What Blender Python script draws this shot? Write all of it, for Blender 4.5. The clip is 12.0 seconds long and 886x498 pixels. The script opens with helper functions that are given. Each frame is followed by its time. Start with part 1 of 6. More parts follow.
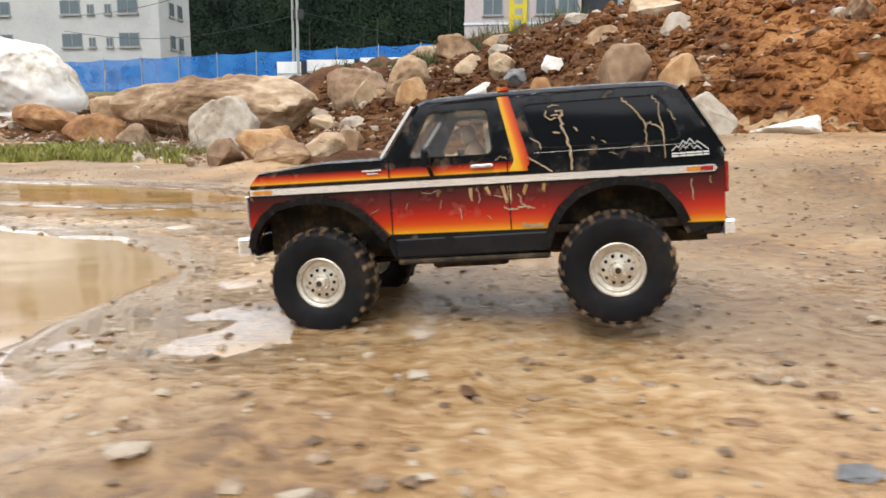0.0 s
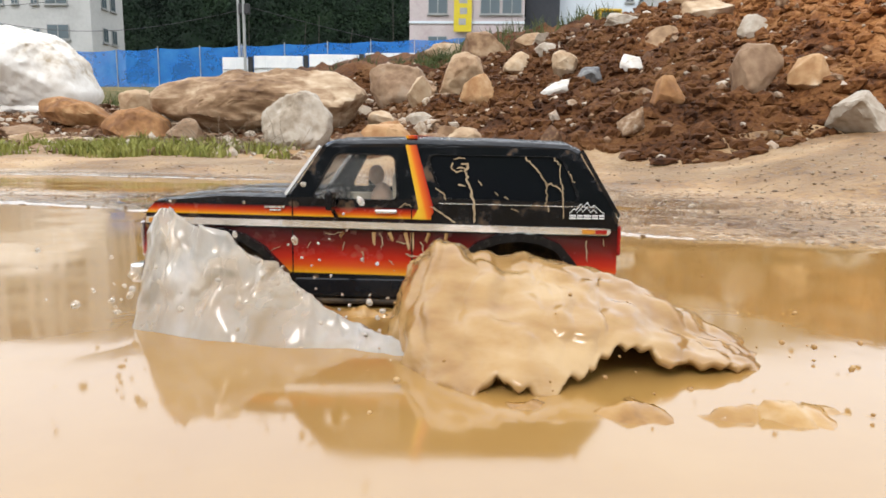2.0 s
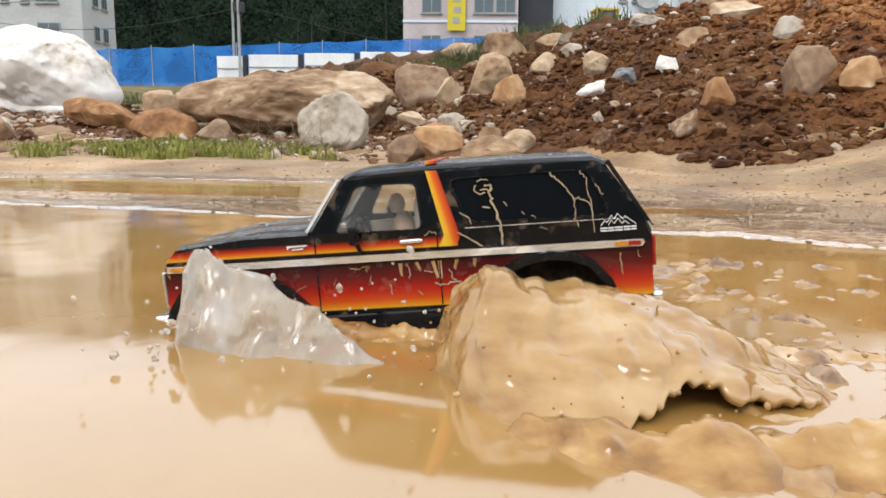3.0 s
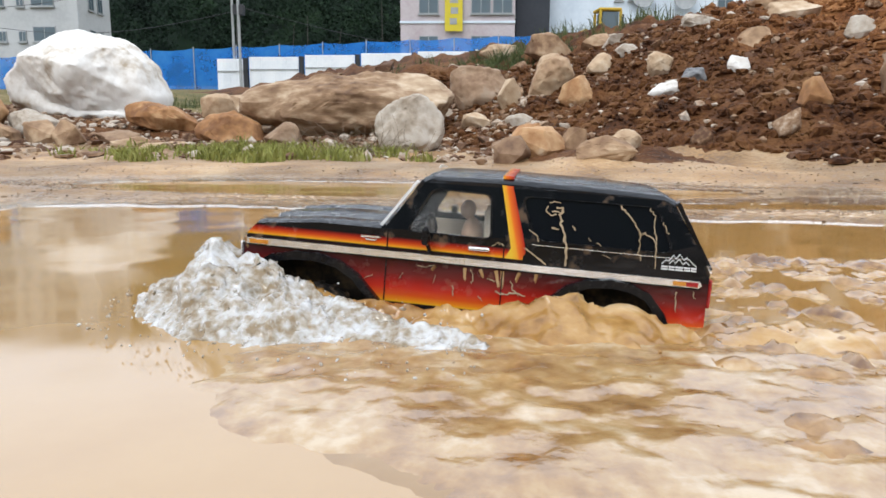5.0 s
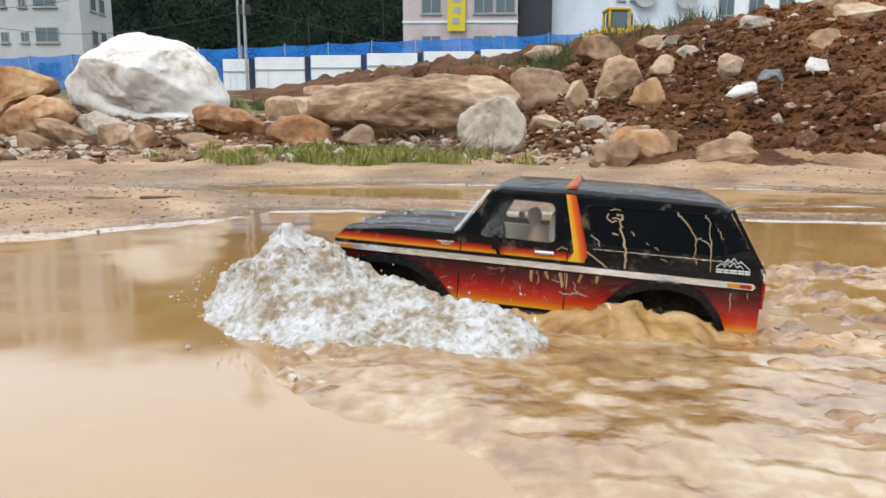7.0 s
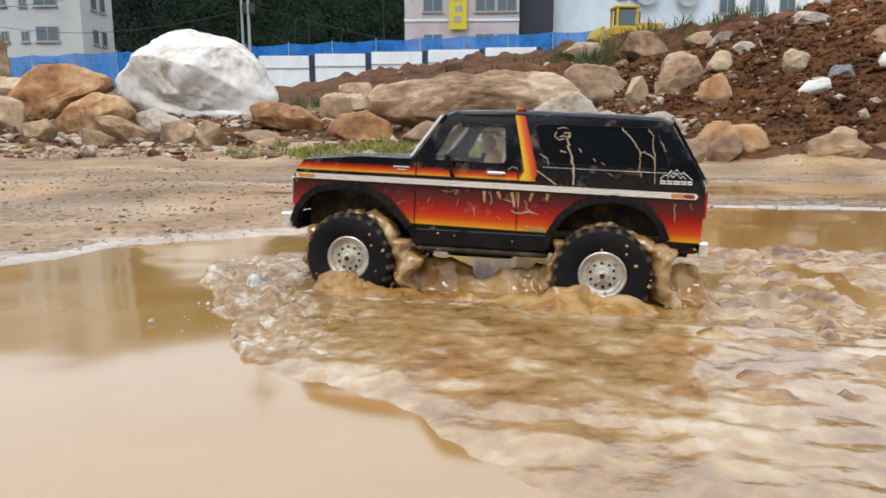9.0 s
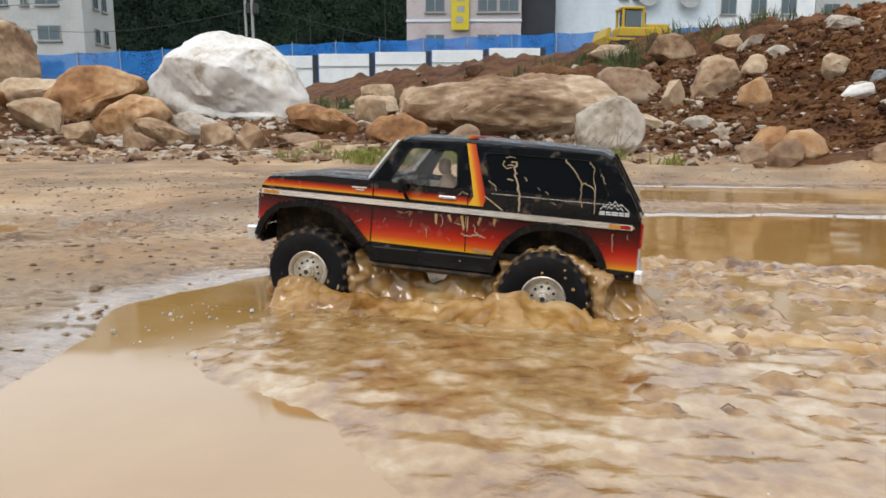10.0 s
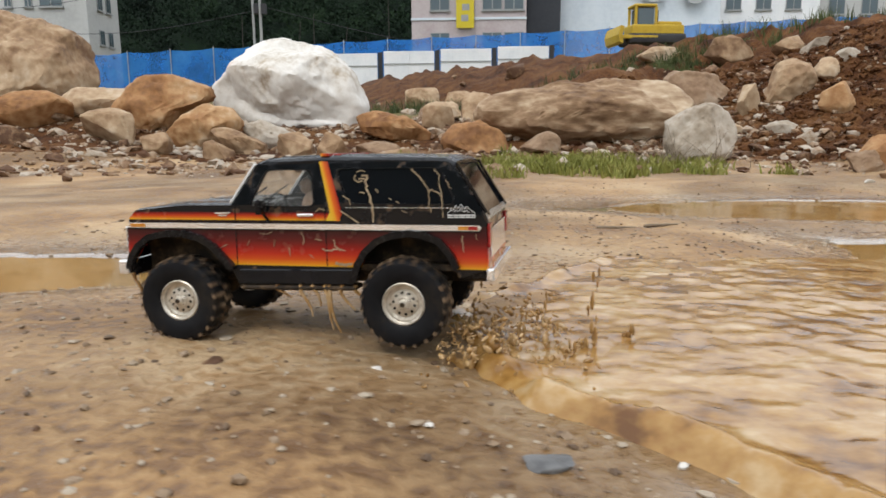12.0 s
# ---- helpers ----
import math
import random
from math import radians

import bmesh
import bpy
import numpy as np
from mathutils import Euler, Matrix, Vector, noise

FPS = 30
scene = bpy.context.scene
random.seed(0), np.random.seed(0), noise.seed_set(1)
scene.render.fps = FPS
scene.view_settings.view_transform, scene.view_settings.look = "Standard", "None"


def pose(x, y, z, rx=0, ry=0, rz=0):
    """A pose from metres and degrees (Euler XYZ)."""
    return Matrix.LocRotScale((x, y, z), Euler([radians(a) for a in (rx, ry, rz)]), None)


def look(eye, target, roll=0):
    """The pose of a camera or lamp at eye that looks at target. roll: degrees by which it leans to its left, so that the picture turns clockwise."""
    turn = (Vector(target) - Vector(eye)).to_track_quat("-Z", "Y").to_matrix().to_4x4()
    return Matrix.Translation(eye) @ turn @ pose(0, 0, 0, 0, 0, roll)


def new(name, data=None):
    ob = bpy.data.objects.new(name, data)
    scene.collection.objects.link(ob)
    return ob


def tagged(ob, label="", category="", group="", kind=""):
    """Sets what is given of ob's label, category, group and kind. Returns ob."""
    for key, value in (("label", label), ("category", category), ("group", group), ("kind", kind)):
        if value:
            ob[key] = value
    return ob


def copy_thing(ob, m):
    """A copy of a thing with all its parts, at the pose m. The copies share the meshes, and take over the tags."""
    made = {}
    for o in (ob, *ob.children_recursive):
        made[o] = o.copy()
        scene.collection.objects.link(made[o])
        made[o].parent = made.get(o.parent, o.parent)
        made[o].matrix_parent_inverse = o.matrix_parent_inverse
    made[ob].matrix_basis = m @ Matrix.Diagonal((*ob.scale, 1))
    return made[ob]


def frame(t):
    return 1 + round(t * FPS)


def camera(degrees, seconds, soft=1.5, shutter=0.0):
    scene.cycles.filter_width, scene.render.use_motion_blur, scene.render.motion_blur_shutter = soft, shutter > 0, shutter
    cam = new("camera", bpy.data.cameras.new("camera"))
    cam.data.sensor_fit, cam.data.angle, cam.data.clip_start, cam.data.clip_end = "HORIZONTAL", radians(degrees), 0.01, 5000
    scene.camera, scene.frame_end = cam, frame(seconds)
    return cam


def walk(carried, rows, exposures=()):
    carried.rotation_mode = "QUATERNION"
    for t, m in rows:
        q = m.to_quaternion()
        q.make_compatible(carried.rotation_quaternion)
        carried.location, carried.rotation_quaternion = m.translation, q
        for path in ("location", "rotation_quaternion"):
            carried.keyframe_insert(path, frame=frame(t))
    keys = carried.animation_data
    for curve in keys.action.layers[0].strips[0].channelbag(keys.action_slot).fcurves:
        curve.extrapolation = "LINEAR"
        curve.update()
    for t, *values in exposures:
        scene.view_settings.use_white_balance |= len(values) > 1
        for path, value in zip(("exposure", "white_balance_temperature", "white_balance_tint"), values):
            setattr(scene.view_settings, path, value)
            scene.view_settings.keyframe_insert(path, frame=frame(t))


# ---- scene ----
cam = camera(66.1, 12.0, soft=1.6, shutter=0.35)
PATH = [
    (0, (0.077, -0.803, 0.198), (-0.226, 1.149, -0.114), 0.58),
    (0.5, (-0.173, -0.820, 0.192), (-0.436, 1.136, -0.127), 0.53),
    (1, (-0.406, -0.852, 0.170), (-0.626, 1.110, -0.149), 0.56),
    (1.5, (-0.663, -0.889, 0.159), (-0.833, 1.078, -0.158), 0.48),
    (2, (-0.992, -0.945, 0.168), (-1.113, 1.027, -0.146), 0.78),
    (2.5, (-1.163, -0.950, 0.175), (-1.269, 1.022, -0.140), 0.75),
    (3, (-1.335, -0.962, 0.179), (-1.430, 1.011, -0.138), 0.75),
    (5, (-1.963, -1.041, 0.177), (-2.040, 0.933, -0.138), 0.19),
    (5.5, (-2.122, -1.071, 0.192), (-2.197, 0.903, -0.121), 0.12),
    (6, (-2.284, -1.095, 0.202), (-2.357, 0.879, -0.111), 0.14),
    (6.5, (-2.453, -1.104, 0.201), (-2.523, 0.870, -0.113), 0.16),
    (7, (-2.611, -1.101, 0.195), (-2.680, 0.873, -0.121), 0.05),
    (9, (-3.195, -1.094, 0.179), (-3.255, 0.879, -0.141), -0.10),
    (9.5, (-3.352, -1.101, 0.191), (-3.411, 0.872, -0.129), -0.07),
    (10, (-3.546, -1.099, 0.205), (-3.601, 0.875, -0.115), 0.06),
    (10.5, (-3.734, -1.086, 0.215), (-3.786, 0.888, -0.105), 0.13),
    (11, (-3.898, -1.070, 0.233), (-3.953, 0.903, -0.087), 0.02),
    (11.5, (-4.065, -1.052, 0.254), (-4.120, 0.921, -0.069), -0.05),
    (12, (-4.217, -1.056, 0.290), (-4.274, 0.917, -0.036), -0.45),
]
EXPO = 0.0
walk(cam, [(t, look(eye, target, roll)) for t, eye, target, roll in PATH],
     [(0, EXPO + .10, 6300, 10), (1.5, EXPO + .10, 6250, 10), (3, EXPO + .02, 6200, 10), (5, EXPO - .03, 5850, 9), (7, EXPO - .13, 5950, 9), (9, EXPO - .21, 5980, 9), (10.5, EXPO - .36, 6150, 9), (12, EXPO - .36, 6220, 9)])

# truck: seconds, place on its wheels, roll, pitch, heading
DRIVE = [
    (0, 0.000, 0.000, 0.000, -0.6, -5.2, -1.5),
    (0.5, -0.185, -0.032, -0.011, -0.8, -5.7, -2.4),
    (1, -0.404, -0.076, -0.034, -1.8, -5.8, -1.2),
    (1.5, -0.723, -0.105, -0.056, -2.1, -1.4, -2.1),
    (2, -1.116, -0.147, -0.076, 0.1, -0.6, -1.0),
    (2.5, -1.261, -0.164, -0.082, -0.1, -0.8, -1.0),
    (3, -1.404, -0.187, -0.095, -0.2, -5.9, -1.9),
    (5, -1.977, -0.224, -0.105, 0.2, 3.3, -6.1),
    (5.5, -2.121, -0.227, -0.098, 0.2, 2.8, -6.9),
    (6, -2.250, -0.226, -0.104, 0.4, -2.9, -8.2),
    (6.5, -2.387, -0.221, -0.107, 0.4, -4.9, -10.7),
    (7, -2.533, -0.214, -0.102, 0.5, 2.7, -11.8),
    (9, -3.165, -0.174, -0.033, -0.7, 1.5, -12.1),
    (9.5, -3.360, -0.167, -0.043, 0.4, -0.3, -13.0),
    (10, -3.576, -0.138, -0.037, -0.1, 3.3, -13.1),
    (10.5, -3.780, -0.114, -0.028, -0.3, 4.3, -11.7),
    (11, -3.976, -0.096, -0.009, -0.6, 6.1, -11.7),
    (11.5, -4.191, -0.080, 0.008, -0.8, 0.5, -10.8),
    (12, -4.424, -0.085, 0.018, -1.0, -1.4, -9.9),
]

# ---- light: a bright overcast sky with a broad weak sun ----
SUN_EL, SUN_AZ = 52, 200
world = bpy.data.worlds.new("overcast_sky")
scene.world = world
world.use_nodes = True
wn, wl = world.node_tree.nodes, world.node_tree.links
sky = wn.new("ShaderNodeTexSky")
sky.sky_type, sky.sun_disc = "NISHITA", False
sky.sun_elevation, sky.sun_rotation = radians(SUN_EL), radians(SUN_AZ)
sky.dust_density = 6.0
veil = wn.new("ShaderNodeMix")
veil.data_type = "RGBA"
veil.inputs[0].default_value = 0.82
veil.inputs[7].default_value = (16.2, 16.4, 16.6, 1)
wl.new(sky.outputs[0], veil.inputs[6])
wl.new(veil.outputs[2], wn["Background"].inputs[0])
wn["Background"].inputs[1].default_value = 0.125
sun_data = bpy.data.lights.new("sun", "SUN")
sun_data.energy, sun_data.angle, sun_data.color = 1.5, radians(18), (1.0, 0.95, 0.88)
sun = new("sun", sun_data)
az, el = radians(SUN_AZ), radians(SUN_EL)
sun.matrix_world = look((0, 0, 0), (-math.sin(az) * math.cos(el), -math.cos(az) * math.cos(el), -math.sin(el)))


# ---- materials ----
def material(name, stops, scale=4.0, rough=(0.6, 0.9), bump=0.3, fine=8.0, metal=0.0, coat=0.0, transmission=0.0,
             ior=1.45, detail=6.0, per_object=0.0, mix=.45, wet=False, spec=.5, coat_ior=1.5, bump_distance=0.01, coords="Object", stretch=(1, 1, 1), islands=False):
    """Noise-mottled surface: stops are colours along a ramp, scale in cycles per metre."""
    m = bpy.data.materials.new(name)
    m.use_nodes = True
    n, l = m.node_tree.nodes, m.node_tree.links
    b = n["Principled BSDF"]
    tc, mp = n.new("ShaderNodeTexCoord"), n.new("ShaderNodeMapping")
    mp.inputs["Scale"].default_value = stretch
    l.new(tc.outputs[coords], mp.inputs[0])
    big, small = n.new("ShaderNodeTexNoise"), n.new("ShaderNodeTexNoise")
    for tex, s in ((big, scale), (small, scale * fine)):
        tex.inputs["Scale"].default_value, tex.inputs["Detail"].default_value = s, detail
        l.new(mp.outputs[0], tex.inputs["Vector"])
    add = n.new("ShaderNodeMath")
    add.operation = "MULTIPLY_ADD"
    l.new(small.outputs[0], add.inputs[0])
    add.inputs[1].default_value = mix
    l.new(big.outputs[0], add.inputs[2])
    shift = n.new("ShaderNodeMath")
    shift.operation = "SUBTRACT"
    l.new(add.outputs[0], shift.inputs[0])
    shift.inputs[1].default_value = mix / 2
    value = shift.outputs[0]
    if per_object:
        info, mad = n.new("ShaderNodeNewGeometry" if islands else "ShaderNodeObjectInfo"), n.new("ShaderNodeMath")
        mad.operation = "MULTIPLY_ADD"
        l.new(info.outputs["Random Per Island" if islands else "Random"], mad.inputs[0])
        mad.inputs[1].default_value = per_object
        l.new(value, mad.inputs[2])
        off = n.new("ShaderNodeMath")
        off.operation = "SUBTRACT"
        l.new(mad.outputs[0], off.inputs[0])
        off.inputs[1].default_value = per_object / 2
        value = off.outputs[0]
    ramp = n.new("ShaderNodeValToRGB")
    e = ramp.color_ramp.elements
    lo, hi = 0.28, 0.72
    for i, c in enumerate(stops):
        at = lo + (hi - lo) * i / max(1, len(stops) - 1)
        el_ = e[i] if i < 2 else e.new(at)
        el_.position, el_.color = at, (*c, 1)
    l.new(value, ramp.inputs[0])
    l.new(ramp.outputs[0], b.inputs["Base Color"])
    rr = n.new("ShaderNodeMapRange")
    rr.inputs[1].default_value, rr.inputs[2].default_value = 0.3, 0.7
    rr.inputs[3].default_value, rr.inputs[4].default_value = rough
    l.new(small.outputs[0], rr.inputs[0])
    l.new(rr.outputs[0], b.inputs["Roughness"])
    b.inputs["Specular IOR Level"].default_value = spec
    if wet:
        # soaked ground just above the water is glossy
        geo, sep, film, mul = n.new("ShaderNodeNewGeometry"), n.new("ShaderNodeSeparateXYZ"), n.new("ShaderNodeMapRange"), n.new("ShaderNodeMath")
        l.new(geo.outputs["Position"], sep.inputs[0])
        l.new(sep.outputs[2], film.inputs[0])
        film.inputs[1].default_value, film.inputs[2].default_value, film.inputs[3].default_value = -.008, .010, .12
        mul.operation = "MULTIPLY"
        l.new(rr.outputs[0], mul.inputs[0])
        l.new(film.outputs[0], mul.inputs[1])
        l.new(mul.outputs[0], b.inputs["Roughness"])
        sheen = n.new("ShaderNodeMapRange")
        l.new(sep.outputs[2], sheen.inputs[0])
        sheen.inputs[1].default_value, sheen.inputs[2].default_value, sheen.inputs[3].default_value, sheen.inputs[4].default_value = -.0075, -.0025, .85, 0
    if bump:
        bp = n.new("ShaderNodeBump")
        bp.inputs["Strength"].default_value, bp.inputs["Distance"].default_value = bump, bump_distance
        l.new(add.outputs[0], bp.inputs["Height"])
        l.new(bp.outputs[0], b.inputs["Normal"])
    b.inputs["Metallic"].default_value = metal
    b.inputs["Coat Weight"].default_value = coat
    if wet:
        l.new(sheen.outputs[0], b.inputs["Coat Weight"])
        coat_ior = 2.0
    b.inputs["Coat Roughness"].default_value = 0.04
    b.inputs["Coat IOR"].default_value = coat_ior
    b.inputs["Transmission Weight"].default_value = transmission
    b.inputs["IOR"].default_value = ior
    return m


M_DIRT = material("damp_sandy_dirt", [(.150, .078, .031), (.258, .148, .060), (.330, .207, .098), (.405, .285, .160)], 2.6, (.35, .85), 1.0, 19, detail=12, bump_distance=.010, mix=.9, wet=True)
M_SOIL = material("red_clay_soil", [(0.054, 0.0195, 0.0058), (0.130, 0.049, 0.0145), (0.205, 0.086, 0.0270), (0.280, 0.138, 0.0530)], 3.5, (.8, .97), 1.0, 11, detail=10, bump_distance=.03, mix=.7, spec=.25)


def tone_along_x(m, lo, hi):
    """Multiplies the colour along x between lo and hi, broken up by noise."""
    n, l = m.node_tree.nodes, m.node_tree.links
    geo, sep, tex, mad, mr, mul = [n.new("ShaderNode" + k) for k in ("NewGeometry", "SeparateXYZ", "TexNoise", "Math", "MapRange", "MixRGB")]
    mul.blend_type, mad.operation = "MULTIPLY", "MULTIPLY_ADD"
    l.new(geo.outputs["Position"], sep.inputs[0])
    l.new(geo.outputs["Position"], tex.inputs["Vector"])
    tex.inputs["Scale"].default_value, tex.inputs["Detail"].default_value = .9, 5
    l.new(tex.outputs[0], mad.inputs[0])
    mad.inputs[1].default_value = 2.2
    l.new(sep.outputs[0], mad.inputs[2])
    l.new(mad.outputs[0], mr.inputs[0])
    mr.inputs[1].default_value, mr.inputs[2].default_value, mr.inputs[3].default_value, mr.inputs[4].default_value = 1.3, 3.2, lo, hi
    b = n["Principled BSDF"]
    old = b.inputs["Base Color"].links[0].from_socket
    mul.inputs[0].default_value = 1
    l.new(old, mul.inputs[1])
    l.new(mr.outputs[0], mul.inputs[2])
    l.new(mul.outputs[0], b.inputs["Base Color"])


tone_along_x(M_SOIL, .54, 1.6)


def blotches(m, scale, lo, hi, cut):
    """Soaked darker and dried paler patches over a whole surface."""
    n, l = m.node_tree.nodes, m.node_tree.links
    tc, tex, mr, mul = [n.new("ShaderNode" + k) for k in ("TexCoord", "TexNoise", "MapRange", "MixRGB")]
    mul.blend_type = "MULTIPLY"
    tex.inputs["Scale"].default_value, tex.inputs["Detail"].default_value, tex.inputs["Distortion"].default_value = scale, 7, .6
    l.new(tc.outputs["Object"], tex.inputs["Vector"])
    l.new(tex.outputs[0], mr.inputs[0])
    mr.inputs[1].default_value, mr.inputs[2].default_value, mr.inputs[3].default_value, mr.inputs[4].default_value = *cut, lo, hi
    b = n["Principled BSDF"]
    old = b.inputs["Base Color"].links[0].from_socket
    mul.inputs[0].default_value = 1
    l.new(old, mul.inputs[1])
    l.new(mr.outputs[0], mul.inputs[2])
    l.new(mul.outputs[0], b.inputs["Base Color"])


blotches(M_DIRT, 1.3, .66, 1.12, (.40, .60))
M_WATER = material("muddy_water", [(.275, .148, .039), (.315, .180, .052), (.350, .212, .072)], 1.1, (.05, .11), .22, 9, ior=2.15, bump_distance=.003)
M_RIPPLE = material("stirred_muddy_water", [(.205, .113, .036), (.250, .147, .053), (.300, .190, .080)], 5, (.06, .16), .3, 7, ior=1.75, bump_distance=.004)
M_CHURN = material("churned_muddy_water", [(.125, .056, .016), (.255, .135, .042), (.345, .205, .078), (.450, .325, .185)], 12, (.10, .26), .4, 4.5, ior=1.6, coat=.12, bump_distance=.005, detail=8, mix=.7)
M_SCUM = material("frothy_muddy_water", [(.190, .095, .028), (.270, .150, .050), (.340, .215, .088), (.440, .330, .200)], 14, (.06, .2), .4, 4.5, ior=2.0, bump_distance=.004, detail=8, mix=.7)
M_MILK = material("milky_tan_splash", [(.260, .165, .085), (.400, .290, .180), (.540, .440, .320), (.660, .600, .510)], 24, (.04, .15), .5, 4, ior=1.33, coat=.3, bump_distance=.004, transmission=.3, detail=7)
M_FOAM = material("aerated_splash_water", [(.300, .215, .115), (.460, .400, .310), (.640, .620, .580), (.780, .780, .775)], 26, (.03, .14), .7, 4, ior=1.25, coat=.5, bump_distance=.006, transmission=.36, detail=8, mix=.8)
M_FROTH = material("froth_on_muddy_water", [(.215, .115, .038), (.275, .165, .068), (.350, .245, .140), (.520, .450, .360)], 22, (.08, .25), .7, 4, ior=1.42, coat=.12, bump_distance=.006, detail=9, mix=.9)
M_AMBER_WATER = material("thick_amber_mud_water", [(.170, .078, .020), (.280, .148, .043), (.370, .220, .080), (.450, .300, .140)], 8, (.06, .2), .35, 5, ior=1.42, coat=.35, bump_distance=.003, detail=6, mix=.5, transmission=.10, stretch=(.6, 1, 1.6))
M_BOIL = material("boiling_brown_water", [(.130, .055, .012), (.265, .135, .034), (.370, .215, .070), (.470, .330, .170)], 11, (.06, .2), .35, 4.5, ior=1.42, coat=.2, bump_distance=.004, detail=7, mix=.6, stretch=(.7, 1, 1))
M_SHEET = material("thin_muddy_water_sheet", [(.560, .440, .290), (.700, .620, .500), (.800, .770, .710), (.880, .870, .850)], 9, (.02, .12), .35, 5, ior=1.33, coat=.4, bump_distance=.004, transmission=.68, stretch=(1, 1, .35))
M_WHITE_ROCK = material("pale_granite", [(.400, .330, .240), (.600, .565, .510), (.700, .680, .640), (.660, .630, .580)], 2.0, (.7, .95), .5, 9, bump_distance=.02)
M_TAN_ROCK = material("tan_weathered_granite", [(.150, .080, .038), (.290, .185, .102), (.420, .305, .190), (.530, .430, .315)], 1.6, (.7, .95), .6, 8, per_object=.22, bump_distance=.02)
M_LONG_ROCK = material("mud_stained_granite", [(.120, .064, .030), (.240, .148, .080), (.420, .310, .200), (.580, .480, .360)], 1.3, (.7, .95), .7, 9, bump_distance=.02, mix=.6, stretch=(.6, 1, 1.6))
M_ORANGE_ROCK = material("rust_stained_granite", [(.170, .075, .026), (.300, .150, .058), (.430, .265, .130), (.540, .420, .290)], 2.4, (.7, .95), .6, 7, per_object=.25, bump_distance=.02)
M_SLOPE = material("rough_weedy_earth", [(.050, .046, .014), (.090, .080, .026), (.145, .112, .042), (.215, .165, .080)], 1.2, (.8, .95), .8, 12, detail=9, bump_distance=.03, mix=.8, spec=.2)
M_BROWN_ROCK = material("brown_granite", [(.102, .054, .029), (.192, .115, .064), (.269, .179, .109), (.307, .230, .160)], 2.2, (.7, .95), .6, 8, per_object=.15, bump_distance=.02)
M_GREY_ROCK = material("grey_granite", [(.225, .175, .120), (.345, .290, .225), (.430, .380, .315), (.400, .350, .290)], 3.0, (.7, .95), .55, 8, bump_distance=.015)
M_STONE = material("mixed_rubble_stone", [(.080, .036, .015), (.170, .095, .046), (.270, .180, .108), (.390, .325, .250)], 5.0, (.65, .95), .5, 7, per_object=.5, bump_distance=.01)
M_PEBBLE = material("small_pebbles", [(.10, .062, .035), (.20, .135, .08), (.27, .195, .125), (.36, .30, .225)], 40.0, (.45, .9), .2, 3, per_object=.5, islands=True)
M_RUBBLE = material("broken_rubble", [(.090, .040, .016), (.185, .105, .052), (.290, .200, .125), (.420, .360, .290)], 9.0, (.6, .9), .3, 5, per_object=.6, islands=True)
M_SLATE = material("blue_grey_wet_stone", [(.070, .070, .070), (.128, .128, .128), (.198, .192, .186)], 25.0, (.35, .7), .3, 5)
M_TYRE = material("black_rubber", [(.006, .006, .007), (.010, .010, .011), (.022, .018, .014)], 25, (.4, .7), .3, 6, bump_distance=.001, spec=.12)
M_MUDDY_TYRE = material("mud_smeared_rubber", [(.012, .012, .012), (.03, .024, .018), (.13, .085, .05), (.20, .14, .085)], 30, (.5, .85), .5, 5, bump_distance=.001, spec=.2)
M_RIM = material("cream_silver_wheel", [(.42, .37, .29), (.56, .51, .43), (.66, .62, .54)], 50, (.25, .45), .1, 4, metal=.55)
M_CHROME = material("chrome_trim", [(.82, .82, .82), (.88, .88, .88), (.92, .92, .92)], 14, (.06, .16), .0, 4, metal=.75)
M_BLACK = material("glossy_black_paint", [(.004, .005, .007), (.006, .007, .009), (.010, .010, .012)], 15, (.05, .14), .0, 6, spec=.32, coat=.08)
M_WET_BLACK = material("rain_streaked_black_paint", [(.003, .004, .006), (.005, .006, .008), (.009, .009, .011)], 40, (.05, .16), .75, 4, spec=.4, bump_distance=.004, stretch=(.35, 1, 1))
M_PLASTIC = material("black_moulded_plastic", [(.004, .004, .005), (.007, .007, .008), (.018, .015, .012)], 30, (.12, .34), .1, 5, bump_distance=.0005, spec=.26)
M_CHASSIS = material("dirty_black_metal", [(.012, .011, .010), (.035, .026, .018), (.12, .08, .045)], 40, (.4, .8), .3, 5, bump_distance=.001, spec=.2)
M_MUD = material("dried_tan_mud", [(.243, .173, .096), (.320, .237, .141), (.371, .288, .179)], 60, (.4, .8), .3, 4, bump_distance=.0008)
M_AMBER = material("amber_lens", [(.416, .128, .013), (.544, .256, .032)], 200, (.1, .2), .0, 3, coat=.5)
M_RED_LENS = material("red_lens", [(.224, .006, .006), (.320, .013, .013)], 200, (.1, .2), .0, 3, coat=.5)
M_DECAL = material("white_decal", [(.576, .576, .560), (.640, .640, .640)], 200, (.3, .5), .0, 3)
M_SEAT = material("beige_vinyl", [(.45, .39, .30), (.52, .46, .37)], 60, (.5, .7), .1, 4)
M_DOLL = material("brown_clothed_doll", [(.34, .19, .12), (.42, .28, .19), (.48, .36, .26)], 30, (.6, .8), .1, 4)
M_CONCRETE = material("painted_render", [(.352, .358, .352), (.403, .410, .403), (.435, .442, .435)], .35, (.8, .95), .1, 8)
M_PINK_WALL = material("pinkish_grey_tile", [(.370, .310, .310), (.430, .380, .380), (.480, .435, .435)], .4, (.7, .9), .1, 8)
M_PALE_WALL = material("pale_blue_grey_cladding", [(.480, .540, .600), (.550, .610, .660), (.600, .650, .700)], .3, (.6, .9), .05, 8)
M_DARK_WALL = material("dark_grey_cladding", [(.019, .022, .029), (.032, .035, .042)], .4, (.6, .9), .05, 8)
